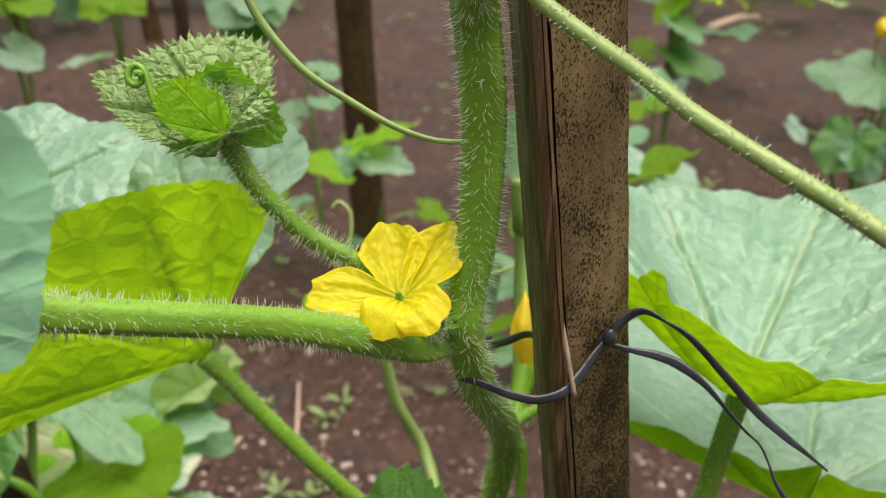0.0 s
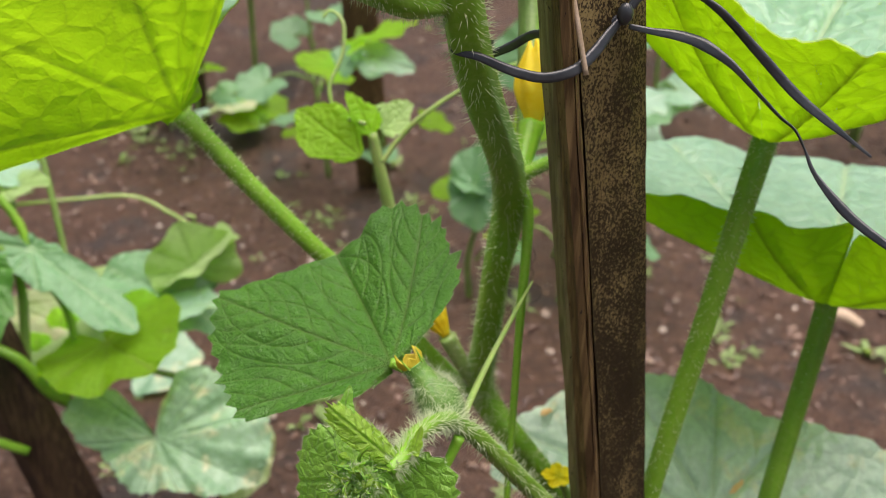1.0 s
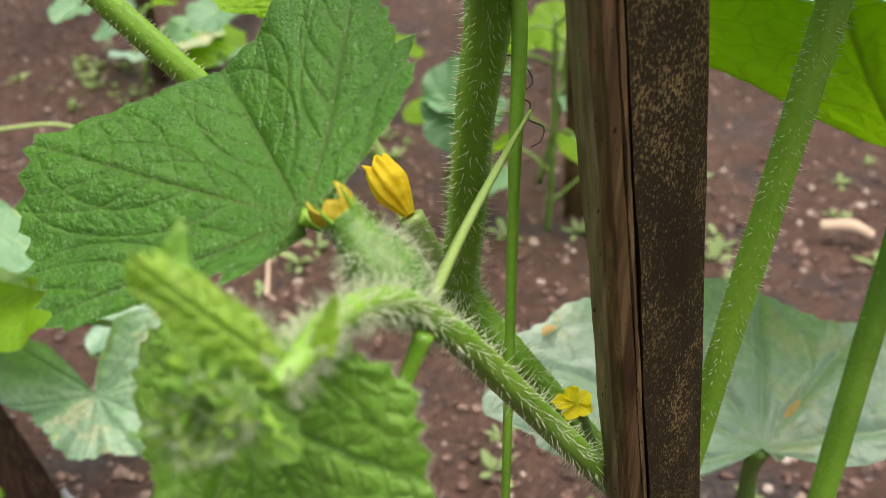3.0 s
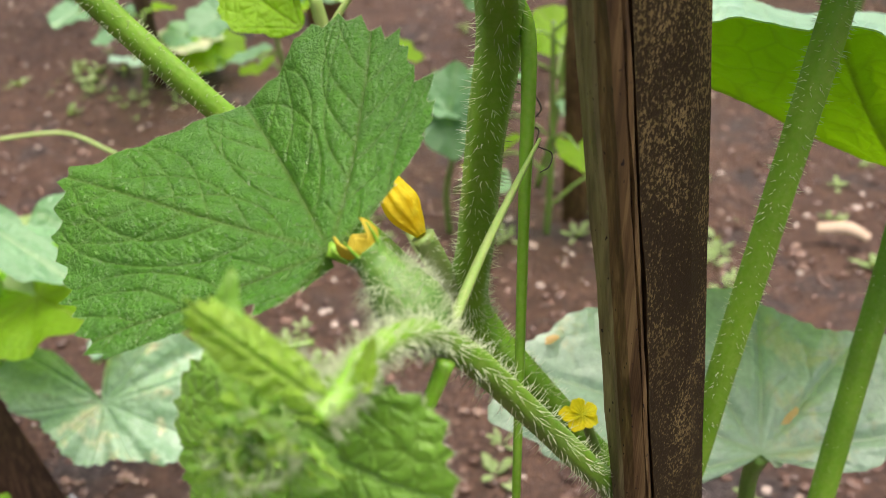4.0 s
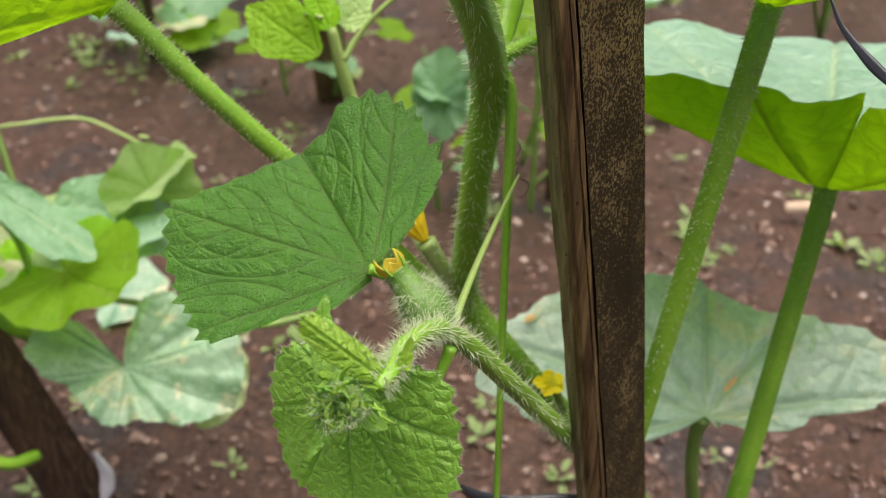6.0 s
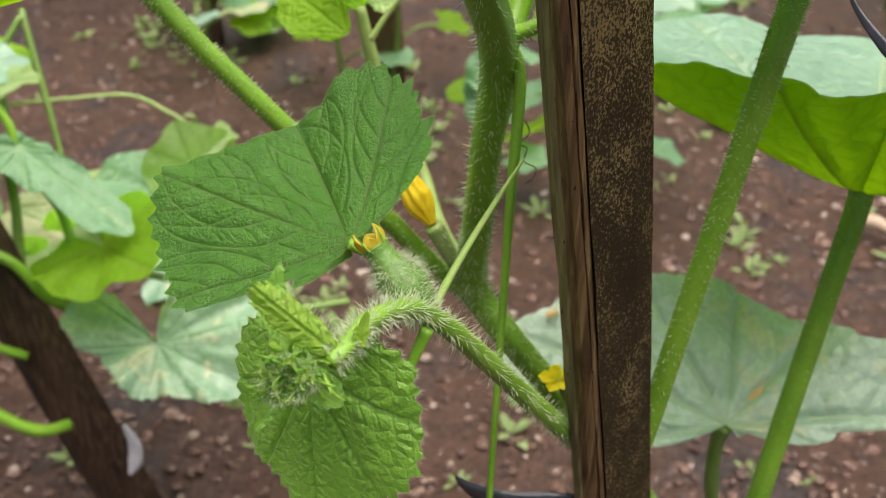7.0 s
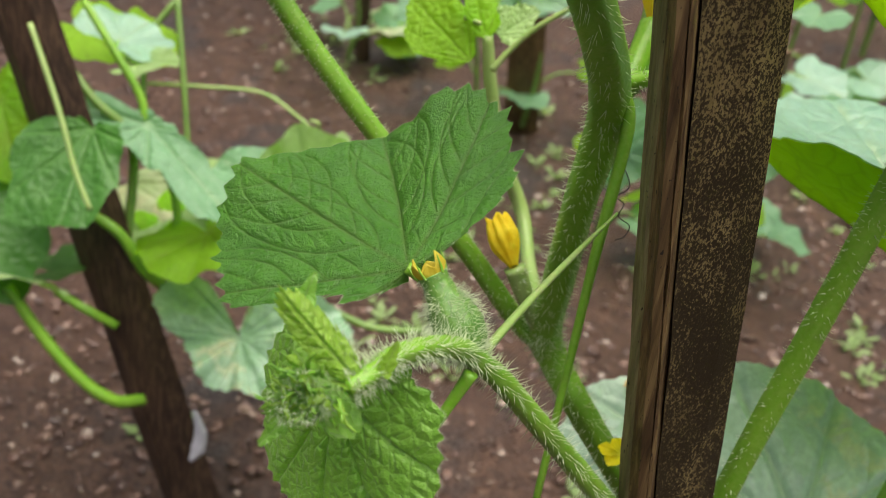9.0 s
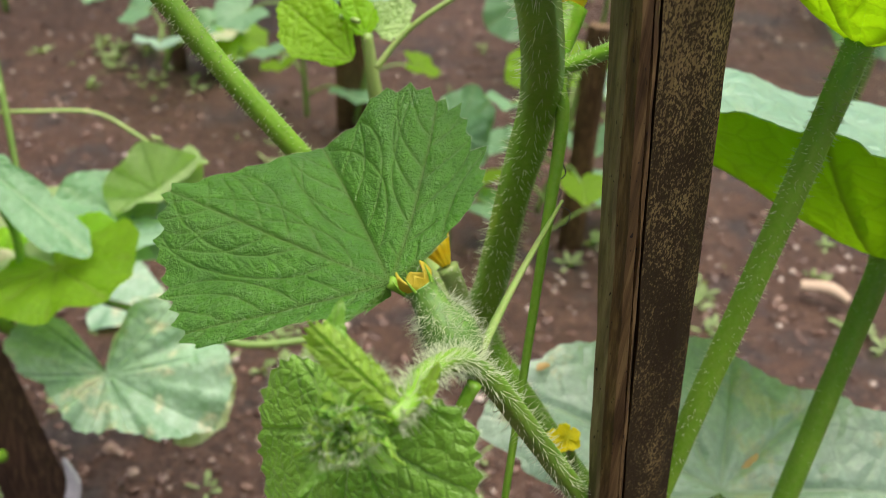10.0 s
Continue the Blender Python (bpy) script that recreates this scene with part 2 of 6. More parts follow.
def bamboo_skin(name):
    """Weathered bamboo skin: brown ground with fine black mould specks that run together into stains."""
    m, n, l, b = material(name)
    big = noise_tex(n, l, 55.0, 6, 0.65, stretch=(1, 1, 0.55))
    col = ramp(n, l, big.outputs[0], [(0.34, (0.085, 0.062, 0.022)), (0.5, (0.165, 0.122, 0.048)), (0.66, (0.27, 0.208, 0.085))]).outputs[0]
    fib = noise_tex(n, l, 420.0, 3, 0.6, stretch=(1, 1, 0.06))
    col = mixrgb(n, l, 0.22, col, ramp(n, l, fib.outputs[0], [(0.3, (0.04, 0.028, 0.014)), (0.7, (0.24, 0.185, 0.10))]).outputs[0])
    sp = noise_tex(n, l, 1700.0, 3, 0.7, stretch=(1, 1, 0.8))
    patch = noise_tex(n, l, 85.0, 5, 0.65)
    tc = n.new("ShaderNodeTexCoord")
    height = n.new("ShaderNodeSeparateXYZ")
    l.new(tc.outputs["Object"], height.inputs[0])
    # Black specks crowd together lower down, so the skin darkens towards the bottom.
    darker = n.new("ShaderNodeMapRange")
    darker.inputs["From Min"].default_value, darker.inputs["From Max"].default_value = 0.54, 0.44
    darker.inputs["To Min"].default_value, darker.inputs["To Max"].default_value = 0.015, 0.16
    l.new(height.outputs[2], darker.inputs["Value"])
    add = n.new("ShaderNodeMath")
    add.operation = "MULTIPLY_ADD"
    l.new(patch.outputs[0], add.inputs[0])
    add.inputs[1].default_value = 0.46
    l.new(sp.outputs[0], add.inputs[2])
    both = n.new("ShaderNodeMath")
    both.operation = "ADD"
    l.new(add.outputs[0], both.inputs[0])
    l.new(darker.outputs[0], both.inputs[1])
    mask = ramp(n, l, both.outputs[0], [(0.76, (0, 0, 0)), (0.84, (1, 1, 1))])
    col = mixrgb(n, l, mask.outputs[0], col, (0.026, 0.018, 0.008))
    l.new(col, b.inputs["Base Color"])
    b.inputs["Roughness"].default_value = 0.8
    b.inputs["Specular IOR Level"].default_value = 0.15
    nb = bump(n, l, sp.outputs[0], 0.45, 0.0005, b)
    bump(n, l, fib.outputs[0], 0.4, 0.0004, b, nb)
    return m


def bamboo_fibre(name, a, c, d):
    """Split bamboo: long brown fibres along the slat."""
    m, n, l, b = material(name)
    fib = noise_tex(n, l, 520.0, 4, 0.65, stretch=(1, 1, 0.025))
    col = ramp(n, l, fib.outputs[0], [(0.40, a), (0.5, c), (0.61, d)]).outputs[0]
    big = noise_tex(n, l, 40.0, 4, 0.6, stretch=(1, 1, 0.3))
    col = mixrgb(n, l, 0.35, col, ramp(n, l, big.outputs[0], [(0.35, a), (0.7, d)]).outputs[0])
    pit = noise_tex(n, l, 1500.0, 2, 0.5, stretch=(1, 1, 0.4))
    pm = ramp(n, l, pit.outputs[0], [(0.68, (0, 0, 0)), (0.72, (1, 1, 1))])
    col = mixrgb(n, l, pm.outputs[0], col, (0.012, 0.008, 0.006))
    l.new(col, b.inputs["Base Color"])
    b.inputs["Roughness"].default_value = 0.6
    b.inputs["Specular IOR Level"].default_value = 0.35
    bump(n, l, fib.outputs[0], 0.7, 0.0006, b)
    return m


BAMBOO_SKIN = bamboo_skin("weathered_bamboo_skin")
BAMBOO_FIBRE = bamboo_fibre("split_bamboo_fibre", (0.028, 0.013, 0.005), (0.095, 0.054, 0.020), (0.215, 0.145, 0.060))
BAMBOO_OLIVE = bamboo_fibre("olive_bamboo_edge", (0.07, 0.06, 0.025), (0.14, 0.12, 0.05), (0.24, 0.21, 0.10))
BAMBOO_DARK = bamboo_fibre("dark_wet_bamboo", (0.018, 0.010, 0.006), (0.050, 0.028, 0.016), (0.110, 0.066, 0.038))


def soil_material():
    """Damp red-brown garden soil: dark charred patches, crumbs and pale grit."""
    m, n, l, b = material("reddish_brown_soil")
    big = noise_tex(n, l, 3.2, 6, 0.65)
    mid = noise_tex(n, l, 42.0, 7, 0.75)
    fine = noise_tex(n, l, 230.0, 5, 0.7)
    col = ramp(n, l, big.outputs[0], [(0.36, (0.036, 0.018, 0.011)), (0.62, (0.120, 0.060, 0.034))]).outputs[0]
    col = mixrgb(n, l, 0.5, col, ramp(n, l, mid.outputs[0], [(0.36, (0.018, 0.009, 0.006)), (0.50, (0.085, 0.042, 0.026)), (0.64, (0.23, 0.125, 0.075))]).outputs[0])
    col = mixrgb(n, l, 0.4, col, ramp(n, l, fine.outputs[0], [(0.40, (0.012, 0.007, 0.005)), (0.64, (0.28, 0.160, 0.100))]).outputs[0])
    grey = noise_tex(n, l, 6.5, 5, 0.65)
    col = mixrgb(n, l, ramp(n, l, grey.outputs[0], [(0.52, (0, 0, 0)), (0.62, (0.75, 0.75, 0.75))]).outputs[0], col, ramp(n, l, fine.outputs[0], [(0.4, (0.012, 0.011, 0.011)), (0.64, (0.105, 0.095, 0.092))]).outputs[0])
    grit = n.new("ShaderNodeTexVoronoi")
    grit.inputs["Scale"].default_value = 150.0
    tc = n.new("ShaderNodeTexCoord")
    l.new(tc.outputs["Object"], grit.inputs["Vector"])
    dot = ramp(n, l, grit.outputs["Distance"], [(0.10, (1, 1, 1)), (0.16, (0, 0, 0))])
    pick = n.new("ShaderNodeSeparateColor")
    l.new(grit.outputs["Color"], pick.inputs[0])
    some = ramp(n, l, pick.outputs[0], [(0.86, (0, 0, 0)), (0.88, (1, 1, 1))])
    col = mixrgb(n, l, mixrgb(n, l, 1.0, dot.outputs[0], some.outputs[0], "MULTIPLY"), col, (0.42, 0.36, 0.30))
    l.new(col, b.inputs["Base Color"])
    b.inputs["Roughness"].default_value = 0.5
    b.inputs["Specular IOR Level"].default_value = 0.5
    nb = bump(n, l, mid.outputs[0], 1.0, 0.020, b)
    bump(n, l, fine.outputs[0], 0.9, 0.005, b, nb)
    return m


SOIL = soil_material()


def clod_material():
    m, n, l, b = material("soil_clods")
    g = n.new("ShaderNodeNewGeometry")
    col = ramp(n, l, g.outputs["Random Per Island"], [(0.0, (0.022, 0.012, 0.008)), (0.55, (0.085, 0.044, 0.027)), (0.80, (0.17, 0.095, 0.060)), (0.91, (0.30, 0.22, 0.16)), (1.0, (0.60, 0.54, 0.46))]).outputs[0]
    f = noise_tex(n, l, 250.0, 4, 0.6)
    col = mixrgb(n, l, 0.4, col, ramp(n, l, f.outputs[0], [(0.3, (0.04, 0.025, 0.02)), (0.7, (0.22, 0.14, 0.11))]).outputs[0])
    l.new(col, b.inputs["Base Color"])
    b.inputs["Roughness"].default_value = 0.32
    bump(n, l, f.outputs[0], 0.7, 0.003, b)
    return m


CLOD = clod_material()


# ---- builders ----
rng = random.Random(7)


def mesh_object(name, verts, faces, mats, parent=None, label="", smooth=True, slots=None, vein=None):
    me = bpy.data.meshes.new(name)
    me.from_pydata([tuple(v) for v in verts], [], faces)
    for mt in (mats if isinstance(mats, (list, tuple)) else [mats]):
        me.materials.append(mt)
    if slots is not None:
        me.polygons.foreach_set("material_index", slots)
    if smooth:
        me.polygons.foreach_set("use_smooth", [True] * len(me.polygons))
    if vein is not None:
        at = me.attributes.new("vein", "FLOAT", "POINT")
        at.data.foreach_set("value", vein)
    me.update()
    ob = new(name, me)
    if parent:
        ob.parent = parent
        ob.matrix_parent_inverse = parent.matrix_world.inverted()
    if label:
        tagged(ob, label)
    return ob


def thing(name, at, label, category, group="", kind=""):
    ob = new(name)
    ob.empty_display_size = 0.02
    ob.matrix_world = Matrix.Translation(at)
    return tagged(ob, label, category, group, kind)


def spline(points, n):
    """Points along a smooth line through the given ones, with n steps a span."""
    p = [Vector(q) for q in points]
    p = [2 * p[0] - p[1]] + p + [2 * p[-1] - p[-2]]
    out = []
    for i in range(1, len(p) - 2):
        a, b, c, d = p[i - 1:i + 3]
        for k in range(n):
            t = k / n
            out.append(0.5 * ((2 * b) + (c - a) * t + (2 * a - 5 * b + 4 * c - d) * t * t + (3 * b - a - 3 * c + d) * t ** 3))
    out.append(p[-2].copy())
    return out


def lerp_list(values, n):
    """Values stretched over n places."""
    out = []
    for i in range(n):
        s = i / max(1, n - 1) * (len(values) - 1)
        k = min(int(s), len(values) - 2)
        out.append(values[k] + (values[k + 1] - values[k]) * (s - k))
    return out


def frames(line):
    """Tangent, side and up at each place of a line, carried along without twist."""
    out, up = [], None
    for i, q in enumerate(line):
        t = (line[min(i + 1, len(line) - 1)] - line[max(i - 1, 0)]).normalized()
        if up is None:
            up = t.cross(Vector((1, 0, 0)) if abs(t.x) < 0.8 else Vector((0, 1, 0))).normalized()
        up = (up - t * up.dot(t)).normalized()
        out.append((t, t.cross(up), up))
    return out


def tube(name, points, radii, mat, parent, label="", steps=8, sides=14, ribs=5, rib=0.07, lump=0.05):
    line = spline(points, steps)
    rad = lerp_list(radii, len(line))
    fr = frames(line)
    verts, faces = [], []
    for i, (q, r, (t, s, u)) in enumerate(zip(line, rad, fr)):
        for k in range(sides):
            a = 2 * math.pi * k / sides
            w = r * (1 + rib * math.cos(ribs * a + 0.02 * i) + lump * noise.noise(q * 90 + Vector((0, 0, 3 * math.cos(a)))))
            verts.append(q + s * (w * math.cos(a)) + u * (w * math.sin(a)))
    for i in range(len(line) - 1):
        for k in range(sides):
            a, b = i * sides + k, i * sides + (k + 1) % sides
            faces.append((a, b, b + sides, a + sides))
    faces.append(tuple(reversed(range(sides))))
    faces.append(tuple(range((len(line) - 1) * sides, len(line) * sides)))
    return mesh_object(name, verts, faces, mat, parent, label)


def hairs(points, radii, count, length, parent, width=0.00010, lean=0.25, steps=8, name="hairs", mat=None):
    """Fine stiff hairs standing off a stem."""
    line = spline(points, steps)
    rad = lerp_list(radii, len(line))
    fr = frames(line)
    verts, faces = [], []
    for _ in range(count):
        i = rng.randrange(len(line) - 1)
        f = rng.random()
        q = line[i].lerp(line[i + 1], f)
        t, s, u = fr[i]
        a = rng.uniform(0, 2 * math.pi)
        out = s * math.cos(a) + u * math.sin(a)
        root = q + out * rad[i] * 0.93
        d = (out + t * rng.gauss(0, lean) + t.cross(out) * rng.gauss(0, lean)).normalized()
        ln = length * rng.uniform(0.35, 1.15)
        tip = root + d * ln + Vector((0, 0, -0.06 * ln))
        e1 = d.cross(t).normalized()
        e2 = d.cross(e1)
        k = len(verts)
        for j in range(3):
            b = 2 * math.pi * j / 3
            verts.append(root + (e1 * math.cos(b) + e2 * math.sin(b)) * width)
        mid = root.lerp(tip, 0.55) + e2 * ln * rng.uniform(-0.06, 0.06)
        for j in range(3):
            b = 2 * math.pi * j / 3
            verts.append(mid + (e1 * math.cos(b) + e2 * math.sin(b)) * width * 0.6)
        verts.append(tip)
        for j in range(3):
            m = (j + 1) % 3
            faces.append((k + j, k + m, k + 3 + m, k + 3 + j))
            faces.append((k + 3 + j, k + 3 + m, k + 6))
    ob = mesh_object(name, verts, faces, mat or HAIR, parent)
    return tagged(ob, kind="stuff")


VEINS = [math.radians(a) for a in (-152, -112, -74, -36, 0, 36, 74, 112, 152)]


def rim_at(rim, deg):
    """Reach and rise of a blade's rim at an angle from its midrib, eased between the given ones."""
    k = 0
    while k < len(rim) - 2 and deg > rim[k + 1][0]:
        k += 1
    a, c = rim[k], rim[k + 1]
    f = min(1.0, max(0.0, (deg - a[0]) / (c[0] - a[0])))
    f = f * f * (3 - 2 * f)
    return a[1] + (c[1] - a[1]) * f, a[2] + (c[2] - a[2]) * f


def lattice(x, y, z=0.0):
    """Smooth value noise from -1 to 1 over arrays."""
    x, y, z = np.broadcast_arrays(np.asarray(x, float), np.asarray(y, float), np.asarray(z, float))
    whole = [np.floor(q).astype(np.int64) for q in (x, y, z)]
    ease = [(q - w) ** 2 * (3 - 2 * (q - w)) for q, w in zip((x, y, z), whole)]
    out = np.zeros(x.shape)
    for c in range(8):
        bits = [(c >> n) & 1 for n in range(3)]
        n = ((whole[0] + bits[0]) * 73856093) ^ ((whole[1] + bits[1]) * 19349663) ^ ((whole[2] + bits[2]) * 83492791)
        n = ((n ^ (n >> 13)) * 1274126177) & 0xFFFFFFFF
        value = ((n ^ (n >> 15)) & 0xFFFF) / 32767.5 - 1
        weight = np.ones(x.shape)
        for e, b in zip(ease, bits):
            weight = weight * (e if b else 1 - e)
        out += value * weight
    return out


def vein_lines(th, edge, spacing, seed):
    """Veins of a blade as lines (points, width, weight): main veins, curved side veins and cross veins between them."""
    r0 = random.Random(seed)
    mains = [a for a in VEINS if th[0] - 0.1 < a < th[-1] + 0.1]
    out, sides = [], {}
    for i, a in enumerate(mains):
        reach = float(np.interp(a, th, edge))
        bend = r0.uniform(-0.08, 0.08)
        line = [(r * math.cos(a + bend * r * r), r * math.sin(a + bend * r * r)) for r in [reach * k / 16 for k in range(17)]]
        out.append((line, 0.0100, 1.0))
        for way in (-1, 1):
            other = mains[i + way] if 0 <= i + way < len(mains) else a + way * 0.7
            r = spacing * (0.75 if way > 0 else 1.15)
            while r < reach * 0.93:
                x, y = r * math.cos(a + bend * r * r), r * math.sin(a + bend * r * r)
                head = a + way * radians(r0.uniform(40, 50))
                pts = [(x, y)]
                for k in range(60):
                    x, y = x + 0.016 * math.cos(head), y + 0.016 * math.sin(head)
                    head -= way * 0.030 + r0.uniform(-0.05, 0.05)
                    b, d = math.atan2(y, x), math.hypot(x, y)
                    if d > 0.98 * float(np.interp(b, th, edge)) or (b - (a + other) / 2) * way > 0.02:
                        break
                    pts.append((x, y))
                if len(pts) > 2:
                    out.append((pts, 0.0062, 0.62))
                    sides.setdefault((i, way), []).append(pts)
                r += spacing * r0.uniform(0.85, 1.15)
    for rows in sides.values():
        for a, b in zip(rows, rows[1:]):
            for k in range(3, min(len(a), len(b)), 4):
                p, q = a[min(len(a) - 1, k + r0.randint(0, 2))], b[k - 1]
                mid = ((p[0] + q[0]) / 2 + r0.uniform(-0.014, 0.014), (p[1] + q[1]) / 2 + r0.uniform(-0.014, 0.014))
                out.append(([p, mid, q], 0.0046, 0.16))
    return out


def vein_field(u, v, lines):
    """How much of a vein lies at each point of the blade, and how deep its furrow is there."""
    shade, furrow = np.zeros(u.shape), np.zeros(u.shape)
    for pts, width, weight in lines:
        n = len(pts) - 1
        for k in range(n):
            (x0, y0), (x1, y1) = pts[k], pts[k + 1]
            w = width * (1.1 - 0.6 * k / max(1, n))
            m = w * 5
            near = (u > min(x0, x1) - m) & (u < max(x0, x1) + m) & (v > min(y0, y1) - m) & (v < max(y0, y1) + m)
            if not near.any():
                continue
            pu, pv = u[near] - x0, v[near] - y0
            dx, dy = x1 - x0, y1 - y0
            f = np.clip((pu * dx + pv * dy) / (dx * dx + dy * dy + 1e-12), 0, 1)
            d2 = (pu - f * dx) ** 2 + (pv - f * dy) ** 2
            shade[near] = np.maximum(shade[near], weight * np.exp(-d2 / (w * w)))
            furrow[near] = np.maximum(furrow[near], (0.12 + 0.88 * weight) * np.exp(-np.sqrt(d2) / (2.2 * w)))
    return shade, furrow


def leaf(base, tip, side, mat, parent, label="", name="leaf", lobe=0.10, teeth=46, tooth=0.035, droop=0.0, cup=0.0, vee=0.0, wave=0.03,
         waves=5, puck=0.018, rows=22, cols=170, seed=0, wide=1.0, sinus=0.14, lim=168, notch_from=120, wide_far=None, under=None, rim=None,
         smooth_rim=None, spacing=0.19, fine=1.0, crease=0.0, netted=False):
    """A melon leaf blade: base is where the stalk meets it, tip the end of its midrib, side a point on the side of its plane."""
    base, tip, side = Vector(base), Vector(tip), Vector(side)
    size = (tip - base).length
    ex = (tip - base).normalized()
    ez = ex.cross(side - base).normalized()
    ey = ez.cross(ex)
    r0 = random.Random(seed + 11)
    ph = [r0.uniform(0, 6.28) for _ in range(6)]
    lim = math.radians(lim)
    n0 = math.radians(notch_from)
    th = np.linspace(-lim, lim, cols + 1)
    body = 0.80 + 0.20 * np.cos(th * 0.5) ** 2
    lobes = lobe * (0.5 + 0.5 * np.cos(th * 360 / 56.0)) * np.cos(th * 0.42)
    notch = 1 - (1 - sinus) * np.maximum(0.0, (np.abs(th) - n0) / max(0.01, lim - n0)) ** 1.7
    edge = (body + lobes - lobe * 0.7) * notch
    rise = np.zeros(cols + 1)
    if rim:
        pairs = np.array([rim_at(rim, math.degrees(a)) for a in th])
        edge, rise = pairs[:, 0] * (1 + lobes - lobe * 0.5), pairs[:, 1]
    # teeth evenly spaced along the rim, every third one larger
    step = np.hypot(np.diff(edge * np.cos(th)), np.diff(edge * np.sin(th)))
    run_out = np.r_[0.0, np.cumsum(step)]
    s = run_out / run_out[-1] * teeth + 0.25 * lattice(run_out * 7, seed)
    part = s % 1.0
    lead = np.where(th > 0, part, 1 - part)
    tri = np.where(lead < 0.64, (lead / 0.64) ** 1.5, (1 - lead) / 0.36)
    big = 0.62 + 0.38 * (np.floor(s) % 3 == 1) + 0.22 * lattice(np.floor(s) * 3.7, seed + 2.5)
    keep = np.ones(cols + 1)
    if smooth_rim:
        deg = np.degrees(th)
        keep = np.clip(np.maximum((smooth_rim[0] - deg) / 3, (deg - smooth_rim[1]) / 3), 0.12, 1)
    edge = edge + tooth * (tri - 0.3) * big * np.minimum(1.0, notch * 1.3) * keep + 0.012 * lattice(th * 4, seed, 2)
    f = (np.arange(rows + 1) / rows) ** 0.85
    TH, F = np.meshgrid(th, f, indexing="ij")
    EDGE, RISE = edge[:, None], rise[:, None]
    r = F * EDGE
    # teeth belong to the rim alone: further in the blade follows its mean outline
    u, v = r * np.cos(TH), r * np.sin(TH) * np.where(TH > 0, wide, wide if wide_far is None else wide_far)
    # veins
    best = np.full(r.shape, 9.0)
    near = np.zeros(r.shape)
    for a in VEINS:
        off = TH - a - 0.10 * math.sin(a * 1.3) * (r - 0.5)
        d = np.where(np.cos(off) > 0, np.abs(np.sin(off)) * r, r)
        closer = d < best
        best, near = np.where(closer, d, best), np.where(closer, a, near)
    wv = 0.008 * (1.35 - 0.75 * F) / fine
    main = np.exp(-(best / wv) ** 2) * np.where(F < 0.97, 1.0, 0.4)
    phi = TH - near
    run = r * np.cos(phi) - 1.20 * np.abs(r * np.sin(phi)) + 0.022 * lattice(u * 5, v * 5, seed + 9) + 1.8 * best * best
    turn_side = np.where(phi > 0, 0.0, 0.5) + np.round(near * 3)
    ds = np.abs((run / spacing + turn_side) % 1.0 - 0.5) * spacing
    fade = np.clip(1.25 - best / 0.16, 0.45, 1.0)
    side_v = 0.5 * np.exp(-(ds / (0.0050 / fine)) ** 2) * (F > 0.10) * fade
    # relief: sunken veins, the blade puffed between them
    puff = (1 - np.exp(-(best / 0.017) ** 2)) * (0.62 + 0.38 * (1 - fade * np.exp(-(ds / 0.009) ** 2)))
    shade = np.maximum(main, side_v)
    if netted:
        shade, furrow = vein_field(u, v, vein_lines(th, edge, spacing, seed))
        puff = 1 - furrow
    z = puck * puff * np.minimum(1, F * 3.0) * (1 - 0.45 * F ** 6)
    z += 0.010 * lattice(u * 5, v * 5, seed) * np.minimum(1, F * 2) + puck * 0.10 * lattice(u * 34, v * 34, seed + 5)
    z += wave * F ** 2.5 * (np.sin(waves * TH + ph[0]) + 0.6 * np.sin((2 * waves + 1) * TH + ph[1]))
    z += RISE * EDGE * F ** 1.35 + cup * (u * u + v * v) - droop * np.maximum(0.0, u) ** 2 + vee * np.abs(v)
    z -= crease * np.exp(-np.abs(v) / 0.14) * np.minimum(1, F * 2)
    verts = (np.stack([u, v, z], -1) * size).reshape(-1, 3)
    vein = shade.ravel()
    n = rows + 1
    a = (np.arange(cols)[:, None] * n + np.arange(rows)[None]).ravel()
    quads = np.stack([a + n, a + n + 1, a + 1, a], 1).tolist()
    faces = [tuple(q[1:3]) + (q[3],) if q[3] % n == 0 else tuple(q) for q in quads]
    slots = None
    if under:
        k = len(verts)
        slots = [0] * len(faces) + [1] * len(faces)
        verts = np.concatenate([verts, verts - (0, 0, 0.00035)])
        vein = np.concatenate([vein, vein])
        faces += [tuple(i + k for i in reversed(q)) for q in faces]
    ob = mesh_object(name, verts.tolist(), faces, [mat, under] if under else mat, None, label, vein=vein.tolist(), slots=slots)
    m = Matrix((ex, ey, ez)).transposed().to_4x4()
    ob.matrix_world = Matrix.Translation(base) @ m
    if parent:
        ob.parent = parent
        ob.matrix_parent_inverse = parent.matrix_world.inverted()
    return ob


